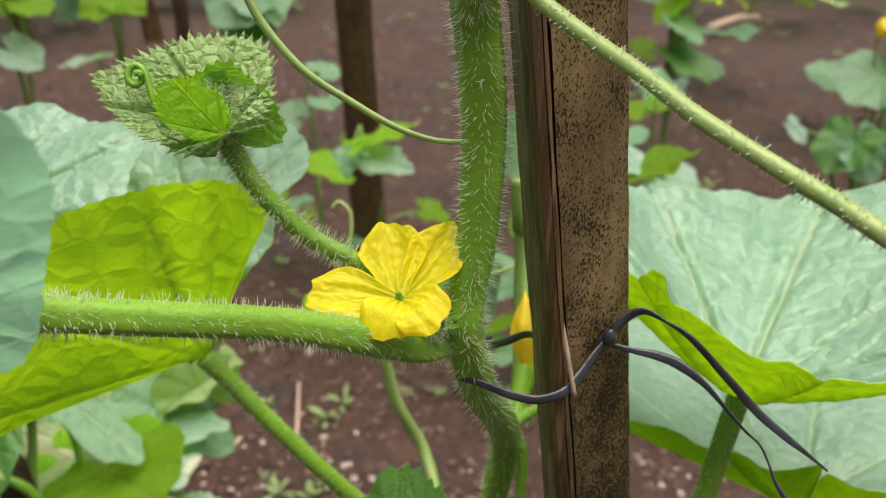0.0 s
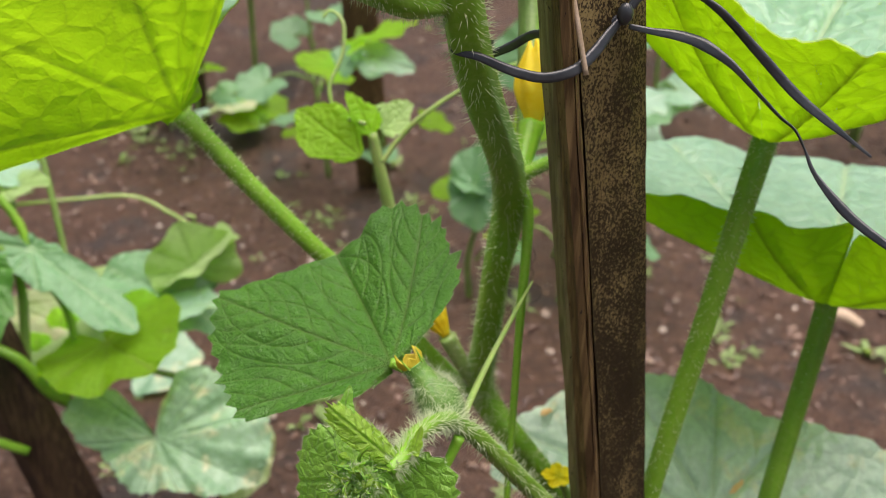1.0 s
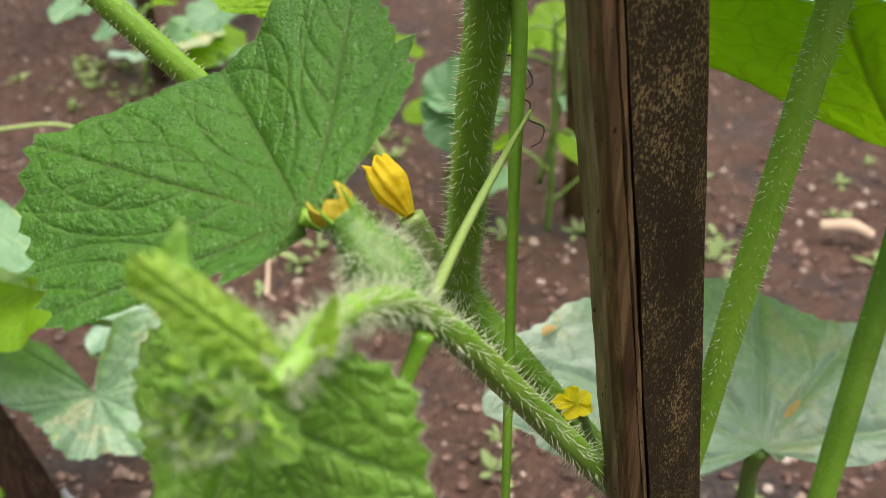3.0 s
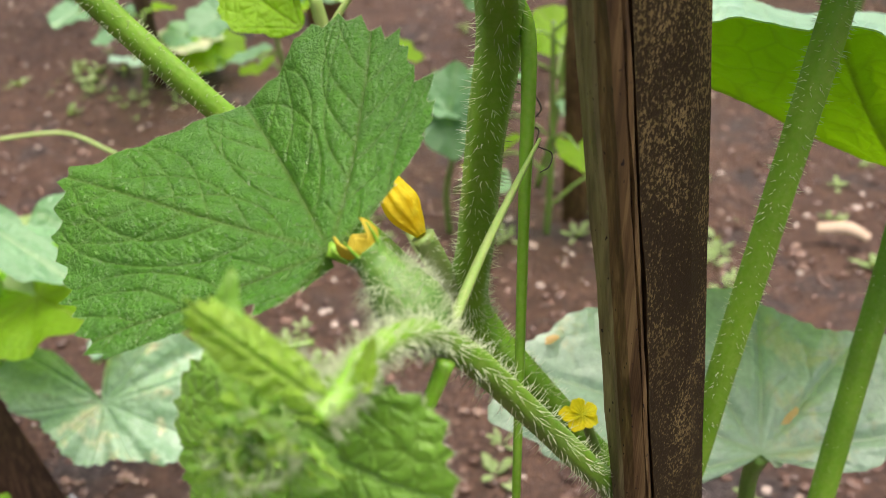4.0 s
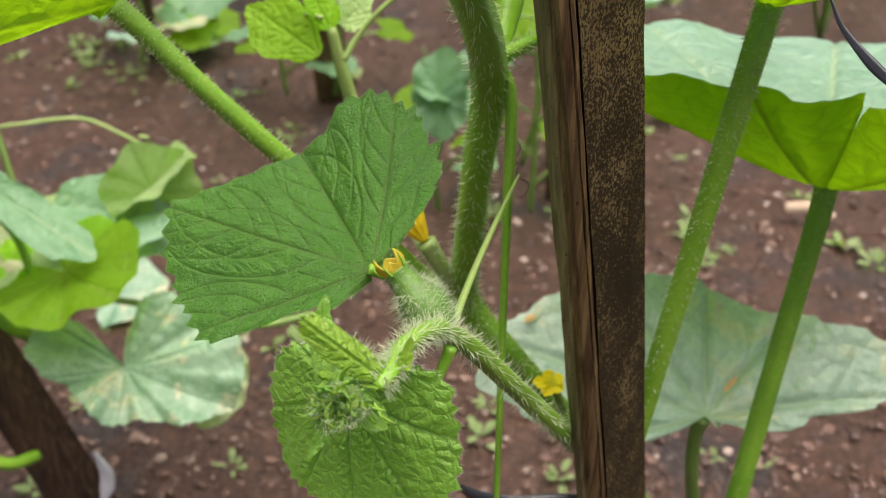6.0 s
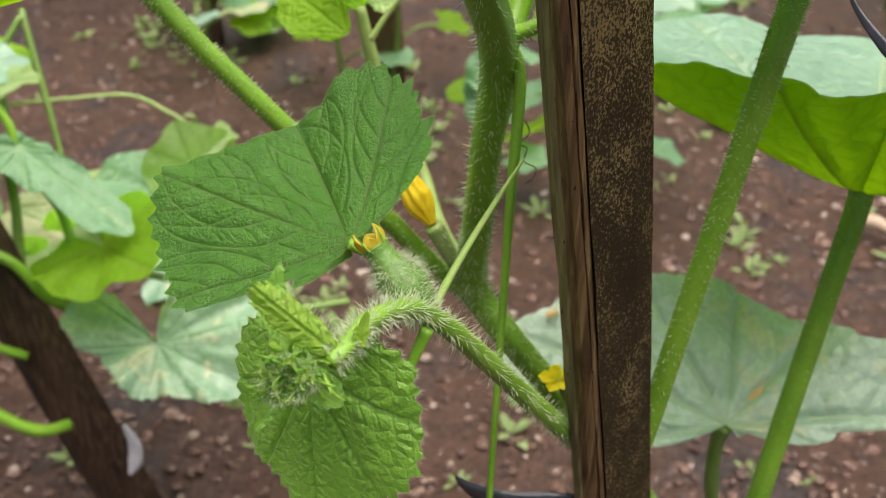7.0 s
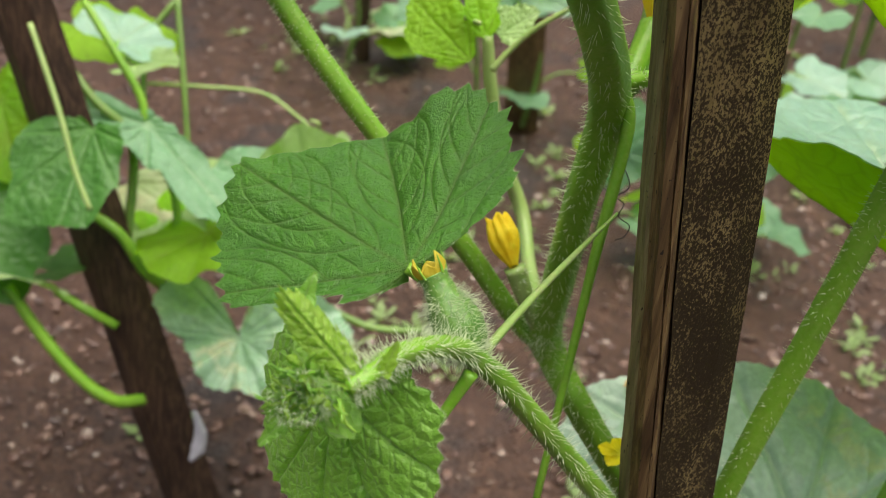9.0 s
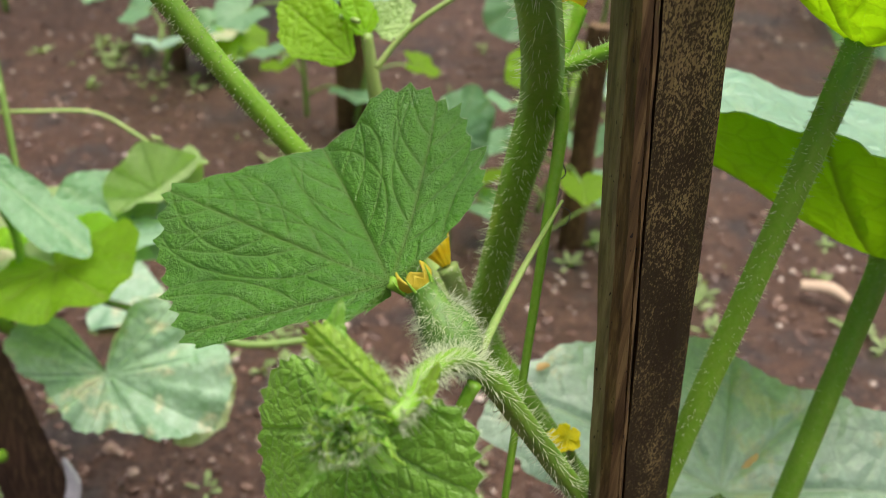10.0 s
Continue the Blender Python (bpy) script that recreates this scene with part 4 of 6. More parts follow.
# open flower
def petal(root, tip, width, facing, parent, seed, sag=0.12, hook=0.0):
    """One broad crinkled petal: root in the throat, tip at its outer end, facing the way its upper side looks."""
    r0 = random.Random(seed)
    root, tip = Vector(root), Vector(tip)
    ln = (tip - root).length
    d = (tip - root).normalized()
    s = d.cross(Vector(facing)).normalized()
    up = s.cross(d)
    ph = r0.uniform(0, 6)
    verts, faces, lines = [], [], []
    nu, nv = 34, 56
    for i in range(nu + 1):
        f = i / nu
        half = width * 0.5 * (0.16 + 0.84 * math.sin(min(1.0, f / 0.74) * math.pi * 0.5) ** 1.15)
        for k in range(nv + 1):
            v = k / nv * 2 - 1
            # rounded end with shallow lobes
            run = f * (1 - 0.30 * f * f * abs(v) ** 2.6 + 0.030 * f * math.sin(5.2 * v + ph) + 0.014 * f * math.sin(13 * v + 2 * ph))
            half_here = half * (1 + 0.05 * math.sin(7 * f + ph + v))
            pleat = 0.020 * math.cos(13 * v + 0.5 * math.sin(4 * f + ph)) * min(1, 3 * f) * (1.15 - f)
            ruffle = 0.030 * f * f * math.sin(6 * v + ph + 2 * f) + 0.022 * f * noise.noise(Vector((v * 4, f * 7, seed))) + 0.016 * noise.noise(Vector((v * 9, f * 14, seed + 3)))
            h = ln * (pleat + ruffle - sag * math.sin(math.pi * f) * (1 - 0.4 * v * v) - hook * max(0.0, f - 0.6) ** 2) + 0.16 * half * v * v
            verts.append(root + d * (ln * run) + s * (half_here * v) + up * h)
            lines.append(min(1.0, max(0.0, 1 - 1.9 * f) * (0.30 + 0.70 * max(0.0, -math.cos(13 * v)) ** 2) + 0.45 * max(0.0, -math.cos(13 * v)) ** 6 * (1 - f) ** 1.2))
    for i in range(nu):
        for k in range(nv):
            a = i * (nv + 1) + k
            faces.append((a, a + 1, a + nv + 2, a + nv + 1))
    return mesh_object("petal", verts, faces, PETAL, parent, vein=lines)


FLOWER_AT = (-0.0058, 0.1520, 0.5398)
flower = tube("flower", [(0.0015, 0.1567, 0.5296), (-0.0017, 0.1554, 0.5312), (-0.0040, 0.1540, 0.5340), FLOWER_AT], [0.0012, 0.0014, 0.0024, 0.0022], STEM, vine, "open yellow five-petalled melon flower", sides=12)
for i, (tip, wide, facing, sag, hook) in enumerate([
        ((-0.0085, 0.1640, 0.5502), 0.0128, (0.0, -0.85, 0.5), 0.10, 0.3), ((0.0046, 0.1620, 0.5508), 0.0112, (-0.35, -0.85, 0.4), 0.10, 0.5),
        ((-0.0230, 0.1512, 0.5416), 0.0115, (0.1, -0.55, 0.83), 0.02, 0.5), ((0.0010, 0.1435, 0.5412), 0.0110, (-0.25, -0.35, 0.9), -0.10, 1.2),
        ((-0.0095, 0.1430, 0.5392), 0.0100, (-0.1, -0.45, 0.9), -0.16, 1.6)]):
    petal(FLOWER_AT, tip, wide, facing, flower, 40 + i, sag, hook)
tube("throat", [FLOWER_AT, tuple(Vector(FLOWER_AT) + Vector((-0.0003, -0.0010, 0.0020)))], [0.0009, 0.0004], LEAF_YOUNG, flower, "green flower throat", sides=12)
for i in range(6):
    a = Vector((0.0023, 0.1545, 0.5315))
    b = a + Vector((rng.uniform(-0.004, 0.004), rng.uniform(-0.003, 0.001), rng.uniform(0.000, 0.0045)))
    bloom_bud("flower_bud", a, b, 0.0019, LEAF_YOUNG, vine, "tiny green flower bud", open_end=0.15)
hairs([(0.0032, 0.1542, 0.5312), (0.0004, 0.1540, 0.5328), (-0.0017, 0.1542, 0.5332)], [0.002, 0.003, 0.002], 500, 0.002, stem)

# node with a small shoot behind the slat and a closed flower
P_NODE = [(0.0227, 0.2055, 0.4691), (0.0271, 0.2092, 0.4695), (0.0318, 0.2129, 0.4701), (0.0391, 0.2199, 0.4704)]
node_stalk = tube("leaf_stalk", P_NODE, [0.0022, 0.0018, 0.0017, 0.0017], STEM, vine, "short hairy leaf stalk")
hairs(P_NODE, [0.0022, 0.0018, 0.0017, 0.0017], 160, 0.002, node_stalk)
bud_stem = tube("flower_stalk", [(0.0243, 0.2075, 0.4669), (0.0260, 0.2148, 0.4713), (0.0282, 0.2216, 0.4769)], [0.0020, 0.0026, 0.0034], STEM, vine, "green ovary below a closed flower")
bloom_bud("closed_flower", (0.0285, 0.2213, 0.4763), (0.0282, 0.2297, 0.4960), 0.0105, PETAL_OLD, vine, "closed yellow flower", pleats=6)
tube("side_shoot", [(0.0253, 0.2145, 0.4650), (0.0281, 0.2338, 0.4741), (0.0292, 0.2508, 0.4873), (0.0288, 0.2642, 0.5056), (0.0253, 0.2376, 0.5130), (0.0234, 0.2368, 0.5288)], [0.0020, 0.0028, 0.0032, 0.003, 0.0024, 0.002], STEM_BG, vine, "pale green side shoot")
tube("tendril", [(0.0235, 0.2030, 0.4695), (0.0262, 0.1990, 0.4620), (0.0247, 0.1876, 0.4400), (0.0238, 0.1810, 0.4200), (0.0229, 0.1739, 0.4000), (0.0216, 0.1640, 0.3700), (0.0205, 0.1550, 0.3400), (0.0195, 0.1470, 0.3100)], [0.0019, 0.0014, 0.0010, 0.0009, 0.0008, 0.0008, 0.0008], STEM, vine, "thin hanging green tendril", sides=8, ribs=3)
tube("dried_tendril", [(0.0185, 0.2173, 0.4600), (0.0227, 0.2087, 0.4577), (0.0249, 0.2052, 0.4559), (0.0227, 0.2017, 0.4541), (0.0224, 0.2033, 0.4529), (0.0265, 0.2048, 0.4517), (0.0290, 0.2008, 0.4491), (0.0264, 0.1977, 0.4479), (0.0260, 0.1993, 0.4468), (0.0286, 0.2004, 0.4449), (0.0279, 0.1971, 0.4435), (0.0305, 0.1963, 0.4422), (0.0298, 0.1940, 0.4407), (0.0280, 0.1927, 0.4403)],
     [0.00012, 0.00014, 0.00014, 0.00012], DRY_TENDRIL, vine, "thin dried black tendril", sides=5, ribs=2)

# large backlit leaf on a long stalk
P_L1 = [(0.0166, 0.2125, 0.3940), (0.0090, 0.2128, 0.3995), (-0.0060, 0.2140, 0.4170), (-0.0276, 0.2160, 0.4395), (-0.0450, 0.2185, 0.4580), (-0.0560, 0.2200, 0.4710), (-0.0630, 0.2205, 0.4790)]
R_L1 = [0.0032, 0.0026, 0.0026, 0.0026, 0.0026, 0.0026, 0.0028]
l1_stalk = tube("leaf_stalk", P_L1, R_L1, STEM, vine, "long hairy green leaf stalk")
hairs(P_L1, R_L1, 1500, 0.0015, l1_stalk, width=0.00009)
leaf_on((-0.0632, 0.2208, 0.4795), (-0.85, -0.53, 0.0), (-0.50, 0.80, 0.33), 0.075, LEAF_BRIGHT, vine, "large backlit yellow-green leaf", seed=12, wave=0.02, waves=6, lobe=0.04, teeth=60, tooth=0.016, rows=34, cols=300, puck=0.007, lim=179, notch_from=178,
        rim=[(-179, 0.06, 0.6), (-60, 0.07, 0.6), (-30, 0.25, 0.5), (-8, 1.10, 0.0), (3, 1.10, -0.02), (30, 1.02, 0.0), (52, 0.97, 0.0), (67, 0.92, 0.0), (78, 0.86, 0.06), (88, 0.90, -0.04), (97, 0.78, 0.08), (104, 0.80, -0.02), (112, 0.60, 0.15), (130, 0.12, 0.4), (179, 0.06, 0.6)])
# pale leaves behind it
leaf((-0.1298, 0.2377, 0.5063), (-0.0890, 0.2577, 0.5341), (-0.1421, 0.3150, 0.5390), LEAF_PALE, vine, "pale green leaf, upper side towards the sky", seed=14, under=LEAF_UNDER, wave=0.03, droop=0.15, teeth=50, tooth=0.02, puck=0.06, rows=60, cols=300)
leaf((-0.0755, 0.2631, 0.4949), (-0.0392, 0.2674, 0.5250), (-0.0774, 0.2947, 0.5142), LEAF_PALE, vine, "pale green leaf with a bright underside", seed=15, under=LEAF_UNDER, wave=0.05, vee=0.25, lobe=0.06)

# shoot with the young fruit
P_LOW = [(-0.0040, 0.1062, 0.4652), (-0.0020, 0.1090, 0.4658), (-0.0009, 0.1145, 0.4642), (0.0021, 0.1223, 0.4606), (0.0056, 0.1305, 0.4548), (0.0080, 0.1365, 0.4485), (0.0131, 0.1415, 0.4400), (0.0226, 0.1519, 0.4200), (0.0320, 0.1623, 0.4000), (0.0415, 0.1730, 0.3800), (0.0510, 0.1840, 0.3600), (0.0700, 0.2050, 0.3200)]
R_LOW = [0.0012, 0.0014, 0.0015, 0.0016, 0.0017, 0.0019, 0.0020, 0.0021, 0.0023, 0.0025, 0.0026, 0.0026]
low = tube("side_shoot", P_LOW, R_LOW, STEM, vine, "hairy side shoot bearing a young fruit", sides=18)
hairs(P_LOW, R_LOW, 1700, 0.0025, low, steps=8, width=0.00007)
def young_fruit(base, tip, parent):
    """A downy young melon with the dried, open crown of its flower."""
    base, tip = Vector(base), Vector(tip)
    P = [base, base.lerp(tip, 0.16), base.lerp(tip, 0.36), base.lerp(tip, 0.54), base.lerp(tip, 0.70), base.lerp(tip, 0.84), base.lerp(tip, 0.93)]
    R = [0.0020, 0.0038, 0.0044, 0.0038, 0.0027, 0.0023, 0.0025]
    ob = tube("young_fruit", P, R, FRUIT, parent, "small downy green melon fruit", steps=6, sides=18, ribs=10, rib=0.04)
    hairs(P[:5], R[:5], 1500, 0.0030, ob, width=0.00004, lean=0.5)
    hairs(P[4:], R[4:], 220, 0.0012, ob, width=0.00004, lean=0.4)
    d = (tip - base).normalized()
    s = d.cross(Vector((0, 1, 0.2))).normalized()
    u = d.cross(s)
    verts, faces = [], []
    count, rows = 60, 5
    for inner in (0, 1):
        for i in range(rows + 1):
            f = i / rows
            for k in range(count):
                a = 2 * math.pi * k / count
                tooth = abs(((k / count * 6 + 0.12 * math.sin(3 * a)) % 1.0) * 2 - 1)
                rad = (0.0022 + 0.0007 * f) * (1 - 0.10 * inner)
                up = f * (0.0010 + 0.0024 * tooth * (0.8 + 0.3 * math.sin(2 * a + 1)))
                verts.append(tip - d * 0.0012 + d * up + (s * math.cos(a) + u * math.sin(a)) * (rad - 0.0005 * f * f * tooth))
    m = (rows + 1) * count
    for i in range(rows):
        for k in range(count):
            a, b = i * count + k, i * count + (k + 1) % count
            faces.append((a, b, b + count, a + count))
            faces.append((m + b, m + a, m + a + count, m + b + count))
    for k in range(count):
        a, b = rows * count + k, rows * count + (k + 1) % count
        faces.append((a, b, m + b, m + a))
    faces.append(tuple(m + k for k in range(count)))
    mesh_object("withered_crown", verts, faces, PETAL_DRY, ob, "short dried yellow rim of the fallen flower")
    for k in range(5):
        a = 2 * math.pi * (k + 0.3) / 5
        out = s * math.cos(a) + u * math.sin(a)
        root = tip - d * 0.0014 + out * 0.0025
        tube("sepal", [root, root + d * 0.0014 + out * 0.0004, root + d * 0.0030 + out * 0.0006], [0.00025, 0.0002, 0.00006], STEM, ob, sides=6, ribs=2)
    return ob


young_fruit((0.0074, 0.1375, 0.4478), (-0.0018, 0.1428, 0.4596), vine)
tube("tendril", [(0.0082, 0.1382, 0.4470), (0.0145, 0.1565, 0.4478), (0.0210, 0.1735, 0.4484), (0.0272, 0.1895, 0.4486)], [0.0009, 0.0007, 0.0006, 0.0003], STEM_PALE, vine, "straight pale tendril", sides=8, ribs=3)
tube("tendril", [(0.0082, 0.1327, 0.4487), (0.0054, 0.1302, 0.4428), (0.0007, 0.1260, 0.4333), (-0.0031, 0.1231, 0.4255), (-0.0069, 0.1197, 0.4153)], [0.0012, 0.0009, 0.0008, 0.0008, 0.0007], STEM, vine, "thin green stalk", sides=8, ribs=3)
# the dark toothed leaf
DARK_RIM = [(-90, 0.06, -0.1), (-82, 0.12, 0.0), (-74, 0.24, 0.0), (-68, 0.38, 0.0), (-62, 0.52, 0.0), (-52, 0.63, 0.0), (-38, 0.82, 0.02), (-27, 0.91, 0.04), (-17, 0.93, 0.03), (-8, 0.84, -0.02), (4, 0.84, -0.04), (15, 0.88, -0.03),
            (21, 0.93, -0.02), (30, 1.02, 0.0), (35, 1.09, 0.03), (40, 1.05, 0.02), (48, 1.00, -0.01), (56, 0.90, -0.03), (69, 0.80, -0.04), (79, 0.73, -0.05), (83, 0.50, -0.05), (88, 0.33, 0.0), (98, 0.27, 0.08), (110, 0.25, 0.12), (118, 0.10, 0.05), (124, 0.05, 0.0)]
dark_leaf = leaf_on((-0.0056, 0.1444, 0.4577), (-0.382, 0.906, 0.182), (-0.320, -0.314, 0.894), 0.045, LEAF_DEEP, vine, "deep green toothed leaf with its tip folded back", seed=21, lim=124, rim=DARK_RIM, smooth_rim=(-14, 33), lobe=0.0, teeth=44, tooth=0.062, puck=0.020, rows=240, cols=900, wave=0.006, waves=4, spacing=0.145, crease=0.06, netted=True)
leaf_hairs(dark_leaf, 240, 900, 600, 0.0006, 2.0e-05, 1)
tube("leaf_stalk", [(0.0085, 0.1385, 0.4480), (0.0040, 0.1430, 0.4505), (-0.0010, 0.1450, 0.4545), (-0.0058, 0.1446, 0.4576)], [0.0012, 0.0011, 0.0010, 0.0010], STEM, vine, "short leaf stalk")
# growing tip
leaf_hairs(leaf((-0.0092, 0.1188, 0.4529), (-0.0104, 0.1096, 0.4272), (0.0066, 0.1116, 0.4559), LEAF_YOUNG, vine, "young crinkled light green leaf", name="young_leaf", seed=23, lim=135, notch_from=85, teeth=40, tooth=0.075, puck=0.032, rows=90, cols=420, wave=0.02, cup=-0.1, wide=0.80, wide_far=0.62, spacing=0.13), 90, 420, 1800, 0.0009, 2.5e-05, 2)
fold_leaf = leaf_on((-0.0024, 0.1070, 0.4652), (-0.76, 0.24, 0.60), (0.30, -0.80, 0.52), 0.0160, LEAF_TIP, vine, "folded young yellow-green leaf with jagged rims", name="young_leaf", seed=24, rim=[(-70, 0.05, 0.0), (-30, 0.22, -0.2), (-17, 0.46, -0.16), (-11, 0.72, -0.1), (-6, 0.92, 0.0), (0, 1.0, 0.05), (6, 0.92, 0.0), (12, 0.70, 0.02), (20, 0.42, 0.06), (38, 0.18, 0.05), (80, 0.05, 0.0)], lim=80, lobe=0.0, teeth=34, tooth=0.11, vee=-0.4, puck=0.06, rows=50, cols=320, spacing=0.12)
leaf_hairs(fold_leaf, 50, 320, 120, 0.0007, 2.2e-05, 0)
leaf_on((-0.0122, 0.1098, 0.4716), (0.30, 0.28, 0.91), (0.25, -0.85, 0.45), 0.0062, LEAF_YOUNG, vine, "small pointed green leaf flap", name="young_leaf", seed=27, rim=[(-90, 0.10, 0.0), (-60, 0.30, 0.1), (-35, 0.46, 0.1), (-16, 0.66, 0.0), (0, 1.06, 0.0), (14, 0.66, 0.0), (34, 0.44, 0.1), (60, 0.28, 0.1), (90, 0.10, 0.0)], lim=90, lobe=0.0, teeth=10, tooth=0.06, vee=0.35, puck=0.04, rows=24, cols=120)
leaf_on((-0.0006, 0.1090, 0.4658), (0.30, 0.15, 0.94), (0.1, -0.95, 0.3), 0.0052, LEAF_TIP, vine, "small pointed green leaf flap", name="young_leaf", seed=28, rim=[(-90, 0.10, 0.0), (-40, 0.30, 0.1), (-16, 0.60, 0.0), (0, 1.06, 0.0), (14, 0.60, 0.0), (40, 0.28, 0.1), (90, 0.10, 0.0)], lim=90, lobe=0.0, teeth=6, tooth=0.04, vee=0.35, rows=16, cols=80)
leaf_on((-0.0100, 0.1062, 0.4618), (-0.55, -0.45, -0.70), (0.2, -0.8, 0.56), 0.0075, LEAF_YOUNG, vine, "narrow jagged young leaf", name="young_leaf", seed=29, rim=[(-90, 0.10, 0.0), (-30, 0.36, 0.1), (-14, 0.66, 0.0), (0, 1.06, 0.0), (14, 0.66, 0.0), (34, 0.36, 0.1), (90, 0.10, 0.0)], lim=90, lobe=0.0, teeth=16, tooth=0.12, vee=0.3, rows=20, cols=140)
leaf((-0.0036, 0.1195, 0.4561), (-0.0016, 0.1202, 0.4616), (-0.0051, 0.1165, 0.4625), LEAF_YOUNG, vine, "tiny unfolding leaf", name="young_leaf", seed=25, lim=100, notch_from=60, teeth=12, tooth=0.08, vee=0.9, wide=0.6, rows=10, cols=70)
leaf((-0.0072, 0.1132, 0.4584), (-0.0133, 0.1067, 0.4610), (-0.0083, 0.1030, 0.4576), LEAF_YOUNG, vine, "tiny unfolding leaf", name="young_leaf", seed=26, lim=120, notch_from=70, teeth=16, tooth=0.1, cup=0.3, rows=10, cols=90)
hairs([(-0.0030, 0.1085, 0.4652), (-0.0070, 0.1100, 0.4680), (-0.0100, 0.1105, 0.4690)], [0.0012, 0.0020, 0.0016], 420, 0.0022, low, width=0.00003, lean=0.5)
BUD_AT = Vector((-0.0088, 0.1062, 0.4640))
for k in range(26):
    a, f = rng.uniform(0, 6.28), math.sqrt(rng.random())
    c = BUD_AT + Vector((0.0036 * f * math.cos(a), 0.0014 * rng.uniform(-1, 1), 0.0040 * f * math.sin(a)))
    e = c + Vector((rng.uniform(-0.0020, 0.0020), rng.uniform(-0.0022, -0.0006), rng.uniform(-0.0012, 0.0026)))
    bloom_bud("flower_bud", c, e, rng.uniform(0.0009, 0.0016), rng.choice([LEAF_YOUNG, LEAF_TIP]), vine, open_end=0.05, pleats=4)
for k in range(44):
    a, f = rng.uniform(0, 6.28), math.sqrt(rng.random())
    c = BUD_AT + Vector((0.0042 * f * math.cos(a), -0.0012, 0.0044 * f * math.sin(a)))
    d = Vector((math.cos(a) * f + rng.uniform(-0.5, 0.5), -0.7, math.sin(a) * f + rng.uniform(-0.5, 0.5))).normalized() * rng.uniform(0.0016, 0.0030)
    turn = Vector((rng.uniform(-1, 1), rng.uniform(-0.3, 0.3), rng.uniform(-1, 1))) * 0.0012
    tube("bract", [c, c + d * 0.5 + turn * 0.3, c + d * 0.9 + turn, c + d + turn * 2.0], [0.00034, 0.0003, 0.00022, 0.00006], rng.choice([LEAF_YOUNG, LEAF_TIP, STEM]), vine, sides=5, ribs=2, steps=4)
hairs([(-0.0122, 0.1048, 0.4620), (-0.0090, 0.1045, 0.4640), (-0.0058, 0.1055, 0.4650)], [0.0028, 0.0034, 0.0022], 750, 0.0014, low, width=0.000022, lean=0.9)

# second closed flower and shoot at the lower node
P_F2 = [(0.0166, 0.2125, 0.3955), (0.0120, 0.2095, 0.4060), (0.0068, 0.2108, 0.4162)]
f2 = tube("flower_stalk", P_F2, [0.0022, 0.0020, 0.0026], STEM_PALE, vine, "pale hairy flower stalk")
hairs(P_F2, [0.0022, 0.0020, 0.0026], 200, 0.0018, f2)
bloom_bud("closed_flower", (0.0066, 0.2110, 0.4164), (0.0002, 0.2184, 0.4246), 0.0074, PETAL_WILT, vine, "wilted closed yellow flower with a ragged rim", pleats=9, open_end=0.72, depth=0.16)
P_BG = [(0.0166, 0.2150, 0.3900), (0.0130, 0.2500, 0.3760), (0.0060, 0.2900, 0.3640), (-0.0010, 0.3120, 0.3720), (-0.0120, 0.3120, 0.3950), (-0.0170, 0.3130, 0.4150), (-0.0205, 0.3140, 0.4340)]
tube("side_shoot", P_BG, [0.0026, 0.0024, 0.0024, 0.0025, 0.0026, 0.0024, 0.0018], STEM_PALE, vine, "pale green side shoot")
leaf_on((-0.0245, 0.3105, 0.4255), (-0.767, 0.495, 0.408), (-0.091, -0.714, 0.695), 0.028, LEAF_LIME, vine, "small yellow-green leaf", name="young_leaf", seed=31, lim=75, lobe=0.0, wave=0.02, teeth=24, tooth=0.035, cols=180, rows=40, puck=0.02,
        rim=[(-75, 0.06, 0.0), (-55, 0.18, 0.0), (-41, 0.52, 0.05), (-25, 0.82, 0.05), (-9, 1.0, 0.0), (2, 1.15, -0.05), (19, 0.94, 0.0), (39, 0.72, 0.05), (48, 0.36, 0.0), (75, 0.06, 0.0)])
leaf_on((-0.0204, 0.3125, 0.4334), (-0.416, 0.478, 0.774), (0.179, -0.792, 0.584), 0.020, LEAF_LIME, vine, "tiny folded yellow-green leaf", name="young_leaf", seed=32, lim=80, lobe=0.0, teeth=14, tooth=0.06, vee=0.25, cols=120, rows=24,
        rim=[(-80, 0.10, 0.0), (-50, 0.36, 0.0), (-19, 0.58, 0.0), (10, 0.90, 0.0), (23, 0.60, 0.0), (46, 0.28, 0.0), (80, 0.10, 0.0)])
leaf_on((-0.0170, 0.3185, 0.4325), (0.699, 0.548, 0.459), (-0.006, -0.637, 0.771), 0.016, LEAF_FRESH, vine, "small pale folded leaf", name="young_leaf", seed=33, lim=110, lobe=0.0, teeth=16, tooth=0.06, vee=0.25, cols=120, rows=24,
        rim=[(-110, 0.15, 0.0), (-85, 0.34, 0.0), (-21, 0.70, 0.0), (1, 1.0, 0.0), (45, 0.65, 0.0), (92, 0.34, 0.0), (110, 0.15, 0.0)])
tube("tendril", [(-0.0162, 0.3031, 0.4266), (-0.0105, 0.3054, 0.4346), (-0.0015, 0.3060, 0.4441), (0.0152, 0.3065, 0.4558), (0.0342, 0.3058, 0.4653)], [0.0011, 0.0009, 0.0008, 0.0007], STEM_PALE, vine, "long pale tendril", sides=8, ribs=3)
